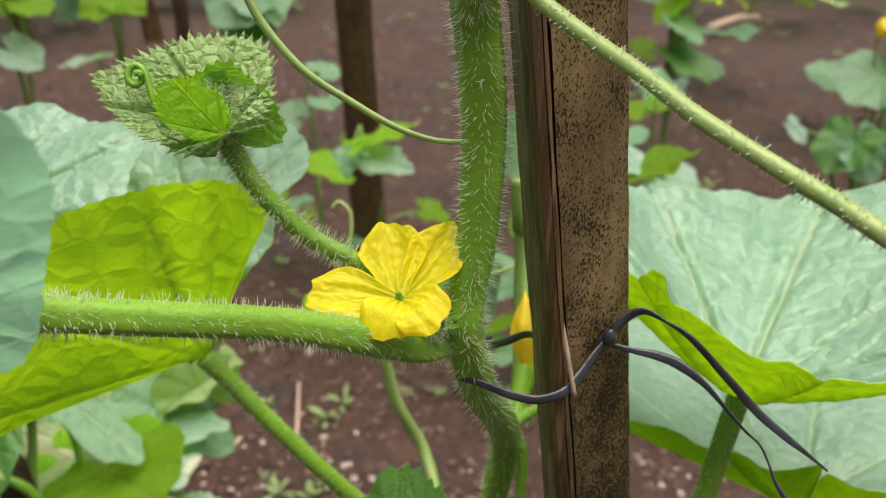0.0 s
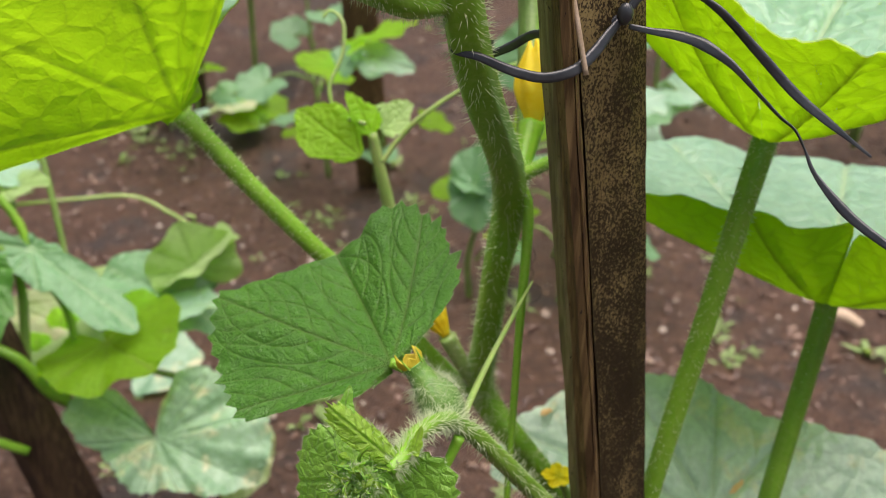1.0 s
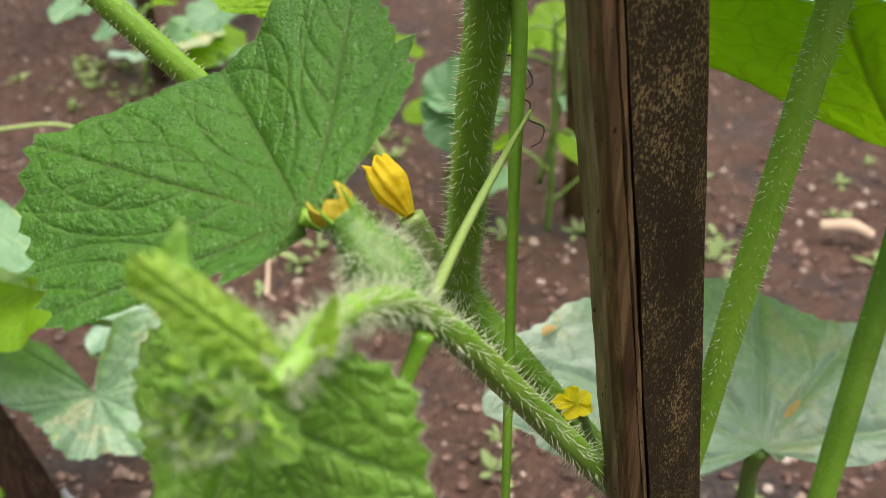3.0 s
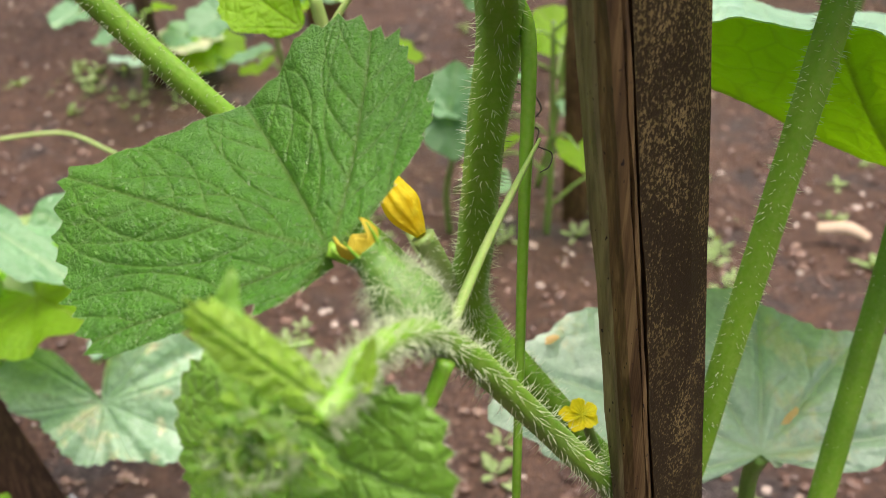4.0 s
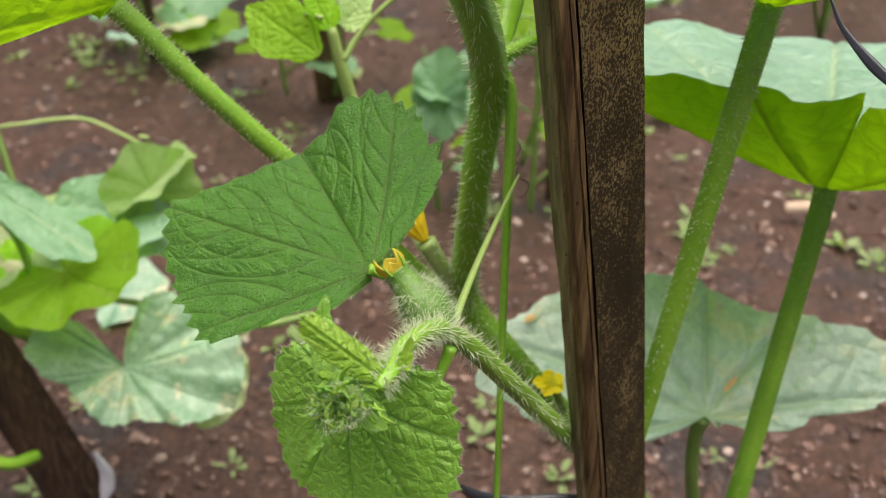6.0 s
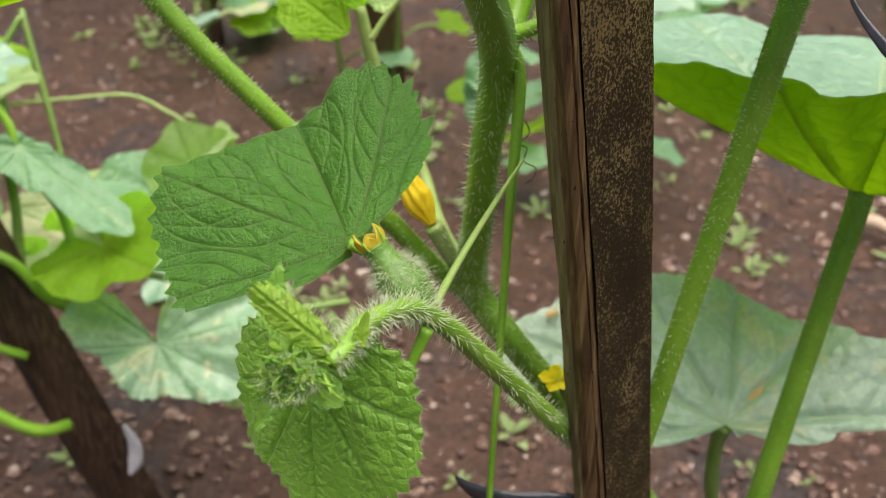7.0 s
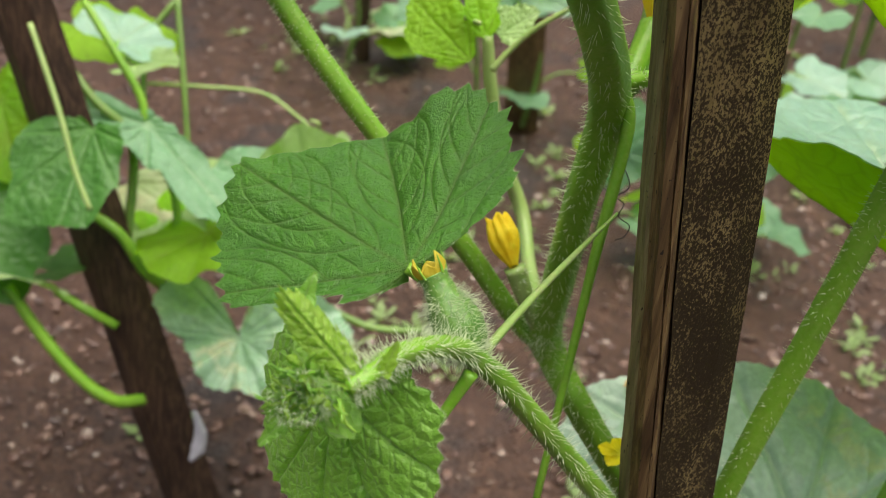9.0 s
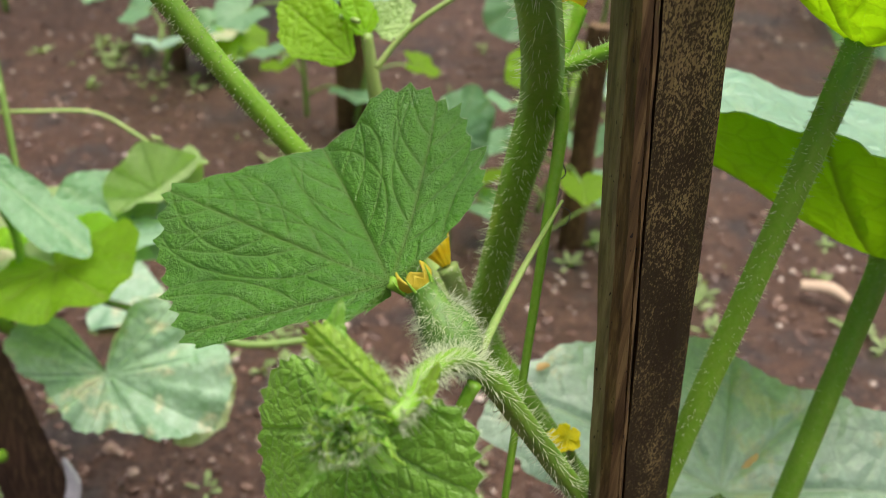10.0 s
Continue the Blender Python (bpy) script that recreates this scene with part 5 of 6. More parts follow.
tube("tendril", [(-0.0229, 0.3105, 0.4387), (-0.0345, 0.3288, 0.4352), (-0.0377, 0.3338, 0.4435), (-0.0330, 0.3405, 0.4544), (-0.0328, 0.3465, 0.4646), (-0.0375, 0.3490, 0.4686), (-0.0406, 0.3476, 0.4663)], [0.0009, 0.0008, 0.0007, 0.0006], STEM_PALE, vine, "curled pale tendril", sides=8, ribs=3)

# leaves right of the stake
P_R1 = [(0.0842, 0.2065, 0.4810), (0.0806, 0.2025, 0.4650), (0.0766, 0.1997, 0.4400), (0.0706, 0.1961, 0.4000), (0.0635, 0.1925, 0.3500), (0.0540, 0.1900, 0.2900)]
R_R1 = [0.0030, 0.0029, 0.0029, 0.0029, 0.0029, 0.0029]
r1 = tube("leaf_stalk", P_R1, R_R1, STEM, vine, "long hairy leaf stalk")
hairs(P_R1, R_R1, 1300, 0.0017, r1, width=0.00009)
leaf_on((0.0842, 0.2066, 0.4800), (0.50, 0.86, 0.0), (0.0, 0.0, 1.0), 0.080, LEAF_PALE, vine, "large pale green leaf cupped upwards", seed=41, under=LEAF_UNDER, wave=0.012, waves=7, teeth=70, tooth=0.018, rows=60, cols=320, puck=0.040, lobe=0.05, lim=180, notch_from=179,
        rim=[(-180, 0.50, 0.97), (-163, 0.52, 0.89), (-138, 0.62, 0.72), (-100, 0.56, 0.64), (-60, 0.64, 0.55), (-14, 1.36, 0.27), (3, 1.22, 0.19), (9, 1.20, 0.15), (18, 1.14, 0.22), (40, 1.0, 0.32), (75, 0.64, 0.62), (146, 0.54, 1.05), (161, 0.57, 1.12), (168, 0.60, 0.95), (180, 0.50, 0.97)])
P_R2 = [(0.1290, 0.2440, 0.4080), (0.1280, 0.2415, 0.4000), (0.1190, 0.2274, 0.3500), (0.1100, 0.2130, 0.2900), (0.1010, 0.2000, 0.2200), (0.0950, 0.1920, 0.1600)]
R_R2 = [0.0036, 0.0034, 0.0034, 0.0034, 0.0034, 0.0034]
r2 = tube("leaf_stalk", P_R2, R_R2, STEM, vine, "long hairy leaf stalk")
hairs(P_R2, R_R2, 600, 0.0012, r2)
leaf_on((0.1290, 0.2440, 0.4075), (0.40, 0.92, 0.0), (0.0, 0.0, 1.0), 0.093, LEAF_PALE, vine, "large pale green leaf with wavy rim and deep notch", seed=42, under=LEAF_UNDER, wave=0.02, waves=7, teeth=66, tooth=0.018, rows=34, cols=300, puck=0.022, lobe=0.05, lim=181, notch_from=180,
        rim=[(-181, 0.05, 0.8), (-179.5, 0.46, 1.05), (-160, 0.56, 0.94), (-140, 0.62, 0.80), (-110, 0.72, 0.55), (-80, 0.86, 0.36), (-30, 1.15, 0.06), (-5, 1.16, 0.02), (12, 1.20, 0.0), (33, 1.22, 0.04), (49, 1.18, 0.08), (79, 0.98, 0.24), (104, 0.84, 0.48), (124, 0.74, 0.63), (142, 0.66, 0.82), (160, 0.58, 0.97), (179.5, 0.48, 1.08), (181, 0.05, 0.8)])
P_R3 = [(0.1078, 0.2462, 0.3080), (0.1070, 0.2480, 0.2960), (0.1099, 0.2489, 0.2705), (0.1226, 0.2550, 0.2144)]
tube("leaf_stalk", P_R3, [0.0030, 0.0026, 0.0026, 0.0026], STEM_BG, vine, "green leaf stalk")
SPOT_RIM = [(-110, 0.06, 0.0), (-82, 0.40, -0.04), (-78, 0.66, -0.04), (-72, 0.84, -0.03), (-65, 0.85, 0.0), (-57, 0.73, 0.02), (-45, 0.60, 0.02), (-22, 0.50, 0.0), (-5, 0.50, 0.04), (12, 0.56, 0.05), (21, 0.58, 0.03), (43, 0.64, 0.0), (62, 0.74, -0.03), (75, 0.84, -0.05), (89, 0.86, -0.06), (95, 0.68, -0.05), (107, 0.45, -0.04), (118, 0.28, -0.02), (130, 0.06, 0.0)]
leaf_on((0.1078, 0.2454, 0.3092), (0.193, 0.876, 0.443), (0.0, -0.451, 0.892), 0.100, LEAF_OLD, vine, "large pale leaf with brown spots", seed=43, rim=SPOT_RIM, lim=129, lobe=0.02, wave=0.012, waves=6, teeth=60, tooth=0.012, rows=60, cols=320, puck=0.020)
for at, r in (((0.1187, 0.2560, 0.3152), 0.0042), ((0.0480, 0.2815, 0.3288), 0.0022), ((0.1370, 0.2660, 0.3204), 0.0018)):
    ring = [tuple(Vector(at) + Vector((r * (1 + 0.25 * math.sin(3 * a + r * 900)) * math.cos(a) * 1.1, 0.70 * r * math.sin(a + 0.5), 0.35 * r * math.sin(a + 0.5)))) for a in [i * math.pi / 10 for i in range(20)]]
    mesh_object("brown_spot", ring + [tuple(Vector(at) + Vector((0, -0.0004, 0.0006)))], [(i, (i + 1) % 20, 20) for i in range(20)], SPOT, vine, "dry brown spot on the leaf")
# lower strip round the stake
low_tie = thing("plastic_tie", (0.034, 0.160, 0.361), "black plastic strip tied round the bamboo stake low down", "plant tie")
ribbon("loop", [(0.0134, 0.1758, 0.3602), (0.0183, 0.1711, 0.3612), (0.0262, 0.1684, 0.3615), (0.0362, 0.1682, 0.3616), (0.0452, 0.1690, 0.3606), (0.0503, 0.1714, 0.3577)], [0.004, 0.006, 0.006, 0.006, 0.005, 0.004], TIE, low_tie, twist=(20, -10, 10))


# ---- background plants ----
FILM = simple("pale_plastic_film", (0.30, 0.31, 0.34), 0.25, (0.5, 0.5, 0.54), 60.0, 0.6)


def small_leaf(base, tip, mat, parent, seed, **kw):
    """A leaf seen far off, with fewer facets."""
    b, t = Vector(base), Vector(tip)
    r0 = random.Random(seed)
    d = (t - b).normalized()
    up = Vector((r0.uniform(-0.3, 0.3), r0.uniform(-0.5, 0.1), 1.0))
    args = dict(rows=10, cols=90, wave=0.05, lobe=0.10, teeth=34, tooth=0.02, puck=0.02, seed=seed, vee=0.15)
    args.update(kw)
    return leaf(b, t, b + up.cross(d), mat, parent, **args)


left_plant = thing("melon_vine", (-0.2347, 0.4568, 0.0000), "leafy melon plant climbing a dark leaning bamboo stake", "melon plant", "melon plants")
for bt, tt, mt, sd, kw in [
    ((-0.1573, 0.5305, 0.2383), (-0.1638, 0.5298, 0.2731), LEAF_FRESH, 63, {}),
    ((-0.1602, 0.5317, 0.2398), (-0.1251, 0.5219, 0.2657), LEAF_FRESH, 64, dict(wide=0.7)),
    ((-0.1945, 0.4567, 0.2309), (-0.1525, 0.4136, 0.2428), LEAF_BRIGHT, 65, dict(wide=0.8)),
    ((-0.1732, 0.4984, 0.2239), (-0.1320, 0.5012, 0.2329), LEAF_PALE, 67, dict(wide=0.5)),
    ((-0.2982, 0.4060, 0.2102), (-0.3123, 0.3742, 0.2397), LEAF_FRESH, 71, {}),
    ((-0.3251, 0.4663, 0.2900), (-0.2990, 0.4366, 0.2560), LEAF_BRIGHT, 72, dict(wide=0.8)),
    ((-0.3200, 0.4180, 0.2380), (-0.2860, 0.3950, 0.2020), LEAF_GREEN, 77, dict(wide=0.7)),
    ((-0.3428, 0.4843, 0.2653), (-0.3239, 0.5055, 0.2903), LEAF_BRIGHT, 73, {}),
    ((-0.3435, 0.5864, 0.2880), (-0.3057, 0.5726, 0.2778), LEAF_LIME, 80, dict(wide=0.8)),
    ((-0.3098, 0.6003, 0.2833), (-0.2788, 0.5948, 0.2676), LEAF_LIME, 81, dict(wide=0.7)),
    ((-0.2412, 0.4950, 0.2064), (-0.2104, 0.4847, 0.1924), LEAF_LIME, 82, dict(wide=0.6)),
    ((-0.2899, 0.5462, 0.3030), (-0.2840, 0.5739, 0.3056), LEAF_PALE, 74, dict(wide=1.3)),
    ((-0.2716, 0.5325, 0.2955), (-0.2428, 0.5310, 0.3026), LEAF_FRESH, 75, dict(wide=0.6)),
    ((-0.2945, 0.4418, 0.1894), (-0.2646, 0.4438, 0.2012), LEAF_DEEP, 76, {}),
    ((-0.1644, 0.5184, 0.2229), (-0.2167, 0.4863, 0.2429), LEAF_BLUE, 78, dict(wide=0.6)),
    ((-0.2433, 0.5115, 0.2075), (-0.2048, 0.4651, 0.2146), LEAF_FRESH, 79, {}),
]:
    small_leaf(bt, tt, mt, left_plant, sd, **kw)
leaf_on((-0.2372, 0.4763, 0.2848), (0.833, -0.423, -0.358), (0.15, -0.45, 0.88), 0.060, LEAF_BLUE, left_plant, "drooping saddle-shaped blue-green leaf", seed=61, lim=179, lobe=0.0, wave=0.03, waves=3, rows=40, cols=200, teeth=46, tooth=0.02, puck=0.03,
        rim=[(-179, 0.22, 0.1), (-165, 0.66, 0.05), (-152, 1.24, -0.1), (-140, 1.20, -0.1), (-129, 0.90, 0.0), (-114, 0.46, 0.1), (-60, 0.34, 0.14), (-25, 0.55, 0.08), (-12, 1.18, -0.02), (-1, 1.36, -0.1), (8, 1.20, -0.14), (14, 0.74, -0.12), (32, 0.30, -0.05), (90, 0.14, 0.0), (150, 0.14, 0.05), (179, 0.22, 0.1)])
leaf_on((-0.2528, 0.4441, 0.2955), (0.051, -0.782, -0.621), (0.0, -0.622, 0.783), 0.060, LEAF_GREEN, left_plant, "broad mid-green leaf hanging down", seed=68, lim=130, lobe=0.0, wave=0.03, rows=40, cols=180, teeth=40, tooth=0.02, puck=0.03,
        rim=[(-130, 0.10, 0.0), (-105, 0.35, 0.1), (-82, 0.61, 0.05), (-49, 0.82, 0.0), (-28, 1.12, 0.0), (-9, 1.0, -0.05), (12, 0.99, 0.0), (35, 0.70, 0.05), (51, 0.48, 0.1), (90, 0.30, 0.1), (130, 0.10, 0.0)])
leaf_on((-0.1637, 0.4274, 0.1809), (0.493, -0.711, -0.501), (0.05, -0.552, 0.833), 0.060, LEAF_MOTTLED, left_plant, "pale leaf mottled with dry yellow blotches", seed=62, lim=170, lobe=0.0, wave=0.055, waves=6, rows=60, cols=300, teeth=60, tooth=0.03, puck=0.025, fine=2.4,
        rim=[(-170, 0.08, 0.0), (-164, 0.70, 0.1), (-156, 0.92, 0.12), (-132, 0.98, 0.05), (-118, 0.80, -0.05), (-104, 0.56, 0.0), (-75, 0.50, 0.12), (-49, 0.56, 0.0), (-17, 0.54, 0.14), (5, 0.64, 0.0), (16, 0.84, 0.1), (29, 0.96, 0.0), (40, 1.13, -0.08), (55, 1.17, 0.0), (71, 1.13, 0.10), (89, 1.03, 0.0), (99, 0.90, 0.1), (117, 0.85, 0.16), (138, 0.68, 0.2), (150, 0.40, 0.1), (160, 0.10, 0.0), (170, 0.06, 0.0)])
leaf_on((-0.1255, 0.4534, 0.1511), (0.96, -0.18, -0.216), (0.1, -0.5, 0.86), 0.050, LEAF_DRY, left_plant, "withering leaf with cream and yellow blotches", seed=63, lim=130, lobe=0.0, wave=0.05, rows=30, cols=180, teeth=36, tooth=0.03, puck=0.04,
        rim=[(-130, 0.08, 0.0), (-90, 0.50, 0.1), (-80, 0.70, 0.0), (-60, 0.72, 0.1), (-30, 0.62, -0.1), (0, 0.54, 0.0), (48, 0.52, 0.12), (85, 0.58, 0.0), (130, 0.08, 0.0)])
leaf_on((-0.2790, 0.5177, 0.2143), (0.955, -0.239, -0.176), (0.1, -0.3, 0.949), 0.050, LEAF_DRY, left_plant, "withering leaf with cream and yellow blotches", seed=64, lim=120, lobe=0.0, wave=0.06, rows=30, cols=180, teeth=36, tooth=0.03, puck=0.04,
        rim=[(-120, 0.10, 0.0), (-58, 0.48, 0.1), (-33, 0.64, 0.0), (-16, 1.0, 0.1), (-4, 1.10, 0.0), (14, 0.78, -0.1), (49, 0.52, 0.0), (108, 0.29, 0.0), (120, 0.1, 0.0)])
leaf_on((-0.2303, 0.4864, 0.2026), (0.858, 0.51, 0.071), (0.1, -0.3, 0.949), 0.055, LEAF_LIME, left_plant, "yellow-green leaf below the drooping one", seed=65, lim=160, lobe=0.0, wave=0.05, rows=24, cols=140, teeth=30, tooth=0.02,
        rim=[(-160, 0.2, 0.0), (-48, 0.38, 0.0), (-26, 0.52, 0.05), (7, 0.80, 0.0), (33, 0.45, 0.05), (95, 0.37, 0.0), (141, 0.41, 0.0), (160, 0.2, 0.0)])
for pts, rr, mt in [
    ([(-0.2841, 0.5021, 0.3445), (-0.2609, 0.4905, 0.3209), (-0.2440, 0.4841, 0.2976), (-0.2378, 0.4766, 0.2762), (-0.2206, 0.4703, 0.2440), (-0.2184, 0.4594, 0.2099), (-0.2291, 0.4529, 0.1859)], [0.0024, 0.0026, 0.0028], STEM),
    ([(-0.2755, 0.4369, 0.3548), (-0.2530, 0.4168, 0.3189), (-0.2384, 0.4015, 0.2925), (-0.2277, 0.3930, 0.2770)], [0.0016, 0.0016, 0.0014], STEM_PALE),
    ([(-0.2583, 0.4372, 0.2433), (-0.2406, 0.4383, 0.2306), (-0.2307, 0.4418, 0.2060), (-0.2257, 0.4538, 0.1861)], [0.003, 0.0034, 0.004], STEM),
    ([(-0.2895, 0.3961, 0.2110), (-0.2728, 0.3931, 0.1840), (-0.2503, 0.3911, 0.1566), (-0.2328, 0.3954, 0.1396), (-0.2246, 0.4127, 0.1267)], [0.003, 0.0036, 0.004], STEM),
    ([(-0.2780, 0.4220, 0.1915), (-0.2596, 0.4206, 0.1841), (-0.2440, 0.4266, 0.1703)], [0.0026, 0.0028], STEM),
    ([(-0.3052, 0.4872, 0.3293), (-0.2689, 0.4732, 0.2982), (-0.2463, 0.4725, 0.2728), (-0.2425, 0.4468, 0.2167)], [0.0028, 0.0028, 0.003], STEM_BG),
    ([(-0.2779, 0.5446, 0.2615), (-0.2826, 0.5676, 0.2962), (-0.2702, 0.5861, 0.3191)], [0.0022, 0.0022], STEM_BG),
    ([(-0.2784, 0.6065, 0.3153), (-0.2631, 0.5763, 0.2671), (-0.2507, 0.5498, 0.2254)], [0.0022, 0.002], STEM_BG),
    ([(-0.2958, 0.5861, 0.2555), (-0.2564, 0.5948, 0.2562), (-0.2165, 0.6024, 0.2552), (-0.1902, 0.5996, 0.2434), (-0.1766, 0.5972, 0.2358), (-0.1705, 0.5918, 0.2439), (-0.1768, 0.5918, 0.2458)], [0.0012, 0.0014, 0.0012], STEM_PALE),
    ([(-0.1742, 0.5391, 0.2129), (-0.1605, 0.5391, 0.2327), (-0.1601, 0.5337, 0.2429)], [0.002, 0.002], STEM_BG),
    ([(-0.1974, 0.5078, 0.1717), (-0.1537, 0.5009, 0.1655), (-0.1043, 0.4992, 0.1497), (-0.0602, 0.5087, 0.1491)], [0.0024, 0.0024], STEM_BG),
]:
    tube("stem", pts, rr, mt, left_plant, sides=8)


def plain_stake(foot, top, wide, mat, label):
    """A split bamboo stake driven into the soil."""
    a, b = Vector(foot) - Vector((0, 0, 0.05)), Vector(top)
    skin, core = [], []
    for i in range(9):
        q = a.lerp(b, i / 8)
        w = wide * (1.05 - 0.1 * i / 8)
        skin.append([(q.x - w * 0.5, q.y + 0.004, q.z), (q.x - w * 0.2, q.y - 0.003, q.z), (q.x + w * 0.25, q.y - 0.002, q.z), (q.x + w * 0.5, q.y + 0.005, q.z), (q.x + w * 0.3, q.y + 0.007, q.z), (q.x - w * 0.3, q.y + 0.007, q.z)])
        core.append([(q.x - w * 0.42, q.y + 0.0075, q.z), (q.x + w * 0.42, q.y + 0.0075, q.z), (q.x + w * 0.3, q.y + 0.013, q.z), (q.x - w * 0.3, q.y + 0.014, q.z)])
    ob = thing("bamboo_stake", Vector(foot), label, "garden stake", "garden stakes")
    slat("outer_skin", skin, mat, [0] * 6, ob, rough=0.0012, rows=24)
    slat("split_face", core, BAMBOO_FIBRE, [0] * 4, ob, rough=0.0012, rows=24)
    return ob


plain_stake((-0.1850, 0.4153, 0.0000), (-0.2950, 0.4520, 0.3650), 0.043, BAMBOO_DARK, "dark wet bamboo stake leaning among melon leaves")
plain_stake((-0.0800, 1.1800, 0.0000), (-0.1025, 1.0600, 0.5700), 0.044, BAMBOO_FIBRE, "brown bamboo stake standing in bare soil")
plain_stake((-0.3500, 1.3300, 0.0000), (-0.3560, 1.3000, 0.5000), 0.022, BAMBOO_DARK, "thin dark stake standing in bare soil")
plain_stake((0.1810, 0.8950, 0.0000), (0.1600, 0.8400, 0.2600), 0.026, BAMBOO_FIBRE, "thin brown bamboo stake in bare soil")
plain_stake((-0.6400, 2.1700, 0.0000), (-0.7200, 2.1500, 0.5000), 0.044, BAMBOO_FIBRE, "pale brown bamboo stake in bare soil")
plain_stake((0.5300, 2.0300, 0.0000), (0.5150, 2.0000, 0.5000), 0.030, BAMBOO_DARK, "thin dark stake between melon plants")
plain_stake((-0.8700, 2.1000, 0.0000), (-1.0500, 2.0500, 0.4500), 0.040, BAMBOO_OLIVE, "olive bamboo stake leaning in the far row")


def young_plant(foot, height, count, seed, spread=0.10, size=0.045, flower=False):
    """A low melon plant of the rows behind: stem and a few leaves."""
    r0 = random.Random(seed)
    foot = Vector(foot)
    ob = thing("melon_vine", foot, "young melon plant with pale green leaves in bare soil", "melon plant", "melon plants")
    top = foot + Vector((r0.uniform(-0.03, 0.03), r0.uniform(-0.03, 0.03), height))
    tube("stem", [foot - Vector((0, 0, 0.01)), foot.lerp(top, 0.4) + Vector((r0.uniform(-0.01, 0.01), 0, 0)), top], [0.0035, 0.003, 0.002], STEM_BG, ob, sides=8)
    for k in range(count):
        f = (k + 0.7) / count
        q = foot.lerp(top, f)
        a = k * 2.4 + r0.uniform(-0.5, 0.5)
        e = q + Vector((math.cos(a), math.sin(a) * 0.9, r0.uniform(0.05, 0.5))) * spread * r0.uniform(0.4, 1.0)
        tube("leaf_stalk", [q, q.lerp(e, 0.5) + Vector((0, 0, 0.012)), e], [0.0018, 0.0016, 0.0015], STEM_BG, ob, sides=6)
        t = e + Vector((math.cos(a + r0.uniform(-0.8, 0.8)), math.sin(a) - 0.3, r0.uniform(-0.5, 0.3))).normalized() * size * r0.uniform(0.7, 1.25)
        small_leaf(e, t, r0.choice([LEAF_PALE, LEAF_BRIGHT, LEAF_BLUE, LEAF_BLUE]), ob, seed * 7 + k, rows=8, cols=70)
    if flower:
        bloom_bud("closed_flower", top, top + Vector((0.004, -0.006, 0.022)), 0.022, PETAL_OLD, ob, "yellow flower")
    return ob


staked = young_plant((-0.0780, 1.1650, 0.0000), 0.20, 3, 101, 0.10, 0.040)
young_plant((-0.1870, 1.5072, 0.0000), 0.16, 4, 102, 0.08, 0.040)
young_plant((0.5328, 2.0132, 0.0000), 0.46, 12, 103, 0.16, 0.060)
young_plant((0.7886, 1.6170, 0.0000), 0.42, 8, 104, 0.14, 0.070, True)
young_plant((0.8815, 2.6501, 0.0000), 0.30, 9, 105, 0.20, 0.065)
young_plant((-0.9699, 2.2205, 0.0000), 0.40, 10, 106, 0.22, 0.080)
young_plant((-0.9028, 2.5603, 0.0000), 0.42, 9, 107, 0.25, 0.080)
young_plant((-0.5494, 2.7121, 0.0000), 0.30, 9, 108, 0.22, 0.075)
young_plant((-0.1439, 1.1752, 0.0000), 0.14, 5, 109, 0.07, 0.034)
young_plant((0.1487, 0.9659, 0.0000), 0.20, 6, 110, 0.09, 0.040)
young_plant((-0.3632, 1.2975, 0.0000), 0.10, 5, 111, 0.09, 0.040)
young_plant((0.1431, 0.8581, 0.0000), 0.22, 6, 112, 0.09, 0.036)
young_plant((1.2340, 2.9582, 0.0000), 0.36, 9, 113, 0.24, 0.07)
young_plant((-0.0482, 3.6592, 0.0000), 0.40, 10, 114, 0.26, 0.08)
young_plant((0.5708, 3.7024, 0.0000), 0.40, 10, 115, 0.26, 0.08)
young_plant((0.2488, 1.3421, 0.0000), 0.22, 5, 116, 0.12, 0.055)
for k in range(14):
    young_plant((-3.2 + 0.5 * k, 3.6 + 0.4 * math.sin(k * 2.1), 0), 0.5, 9, 130 + k, 0.3, 0.10)



def far_leaves(foot, blades, flower=None):
    """A plant of the far rows: each blade on its own stalk rising from one foot."""
    foot = Vector(foot)
    ob = thing("melon_vine", foot, "melon plant with broad leaves in the row behind", "melon plant", "melon plants")
    for k, (b, t, mt, wd) in enumerate(blades):
        b = Vector(b)
        mid = foot.lerp(b, 0.55) + Vector((0, 0, 0.25 * (b.z - foot.z)))
        tube("leaf_stalk", [foot - Vector((0, 0, 0.01)), mid, b], [0.0036, 0.0028, 0.0022], STEM_BG, ob, sides=7)
        small_leaf(b, t, mt, ob, int(1000 * abs(foot.x)) + k, wide=wd, cols=120)
    if flower:
        f = Vector(flower)
        tube("flower_stalk", [foot, foot.lerp(f, 0.6) + Vector((0, 0, 0.03)), f], [0.003, 0.002, 0.0016], STEM_BG, ob, sides=6)
        bloom_bud("closed_flower", f, f + Vector((0.006, -0.012, 0.016)), 0.026, PETAL_OLD, ob, "yellow flower", open_end=0.9)
    return ob


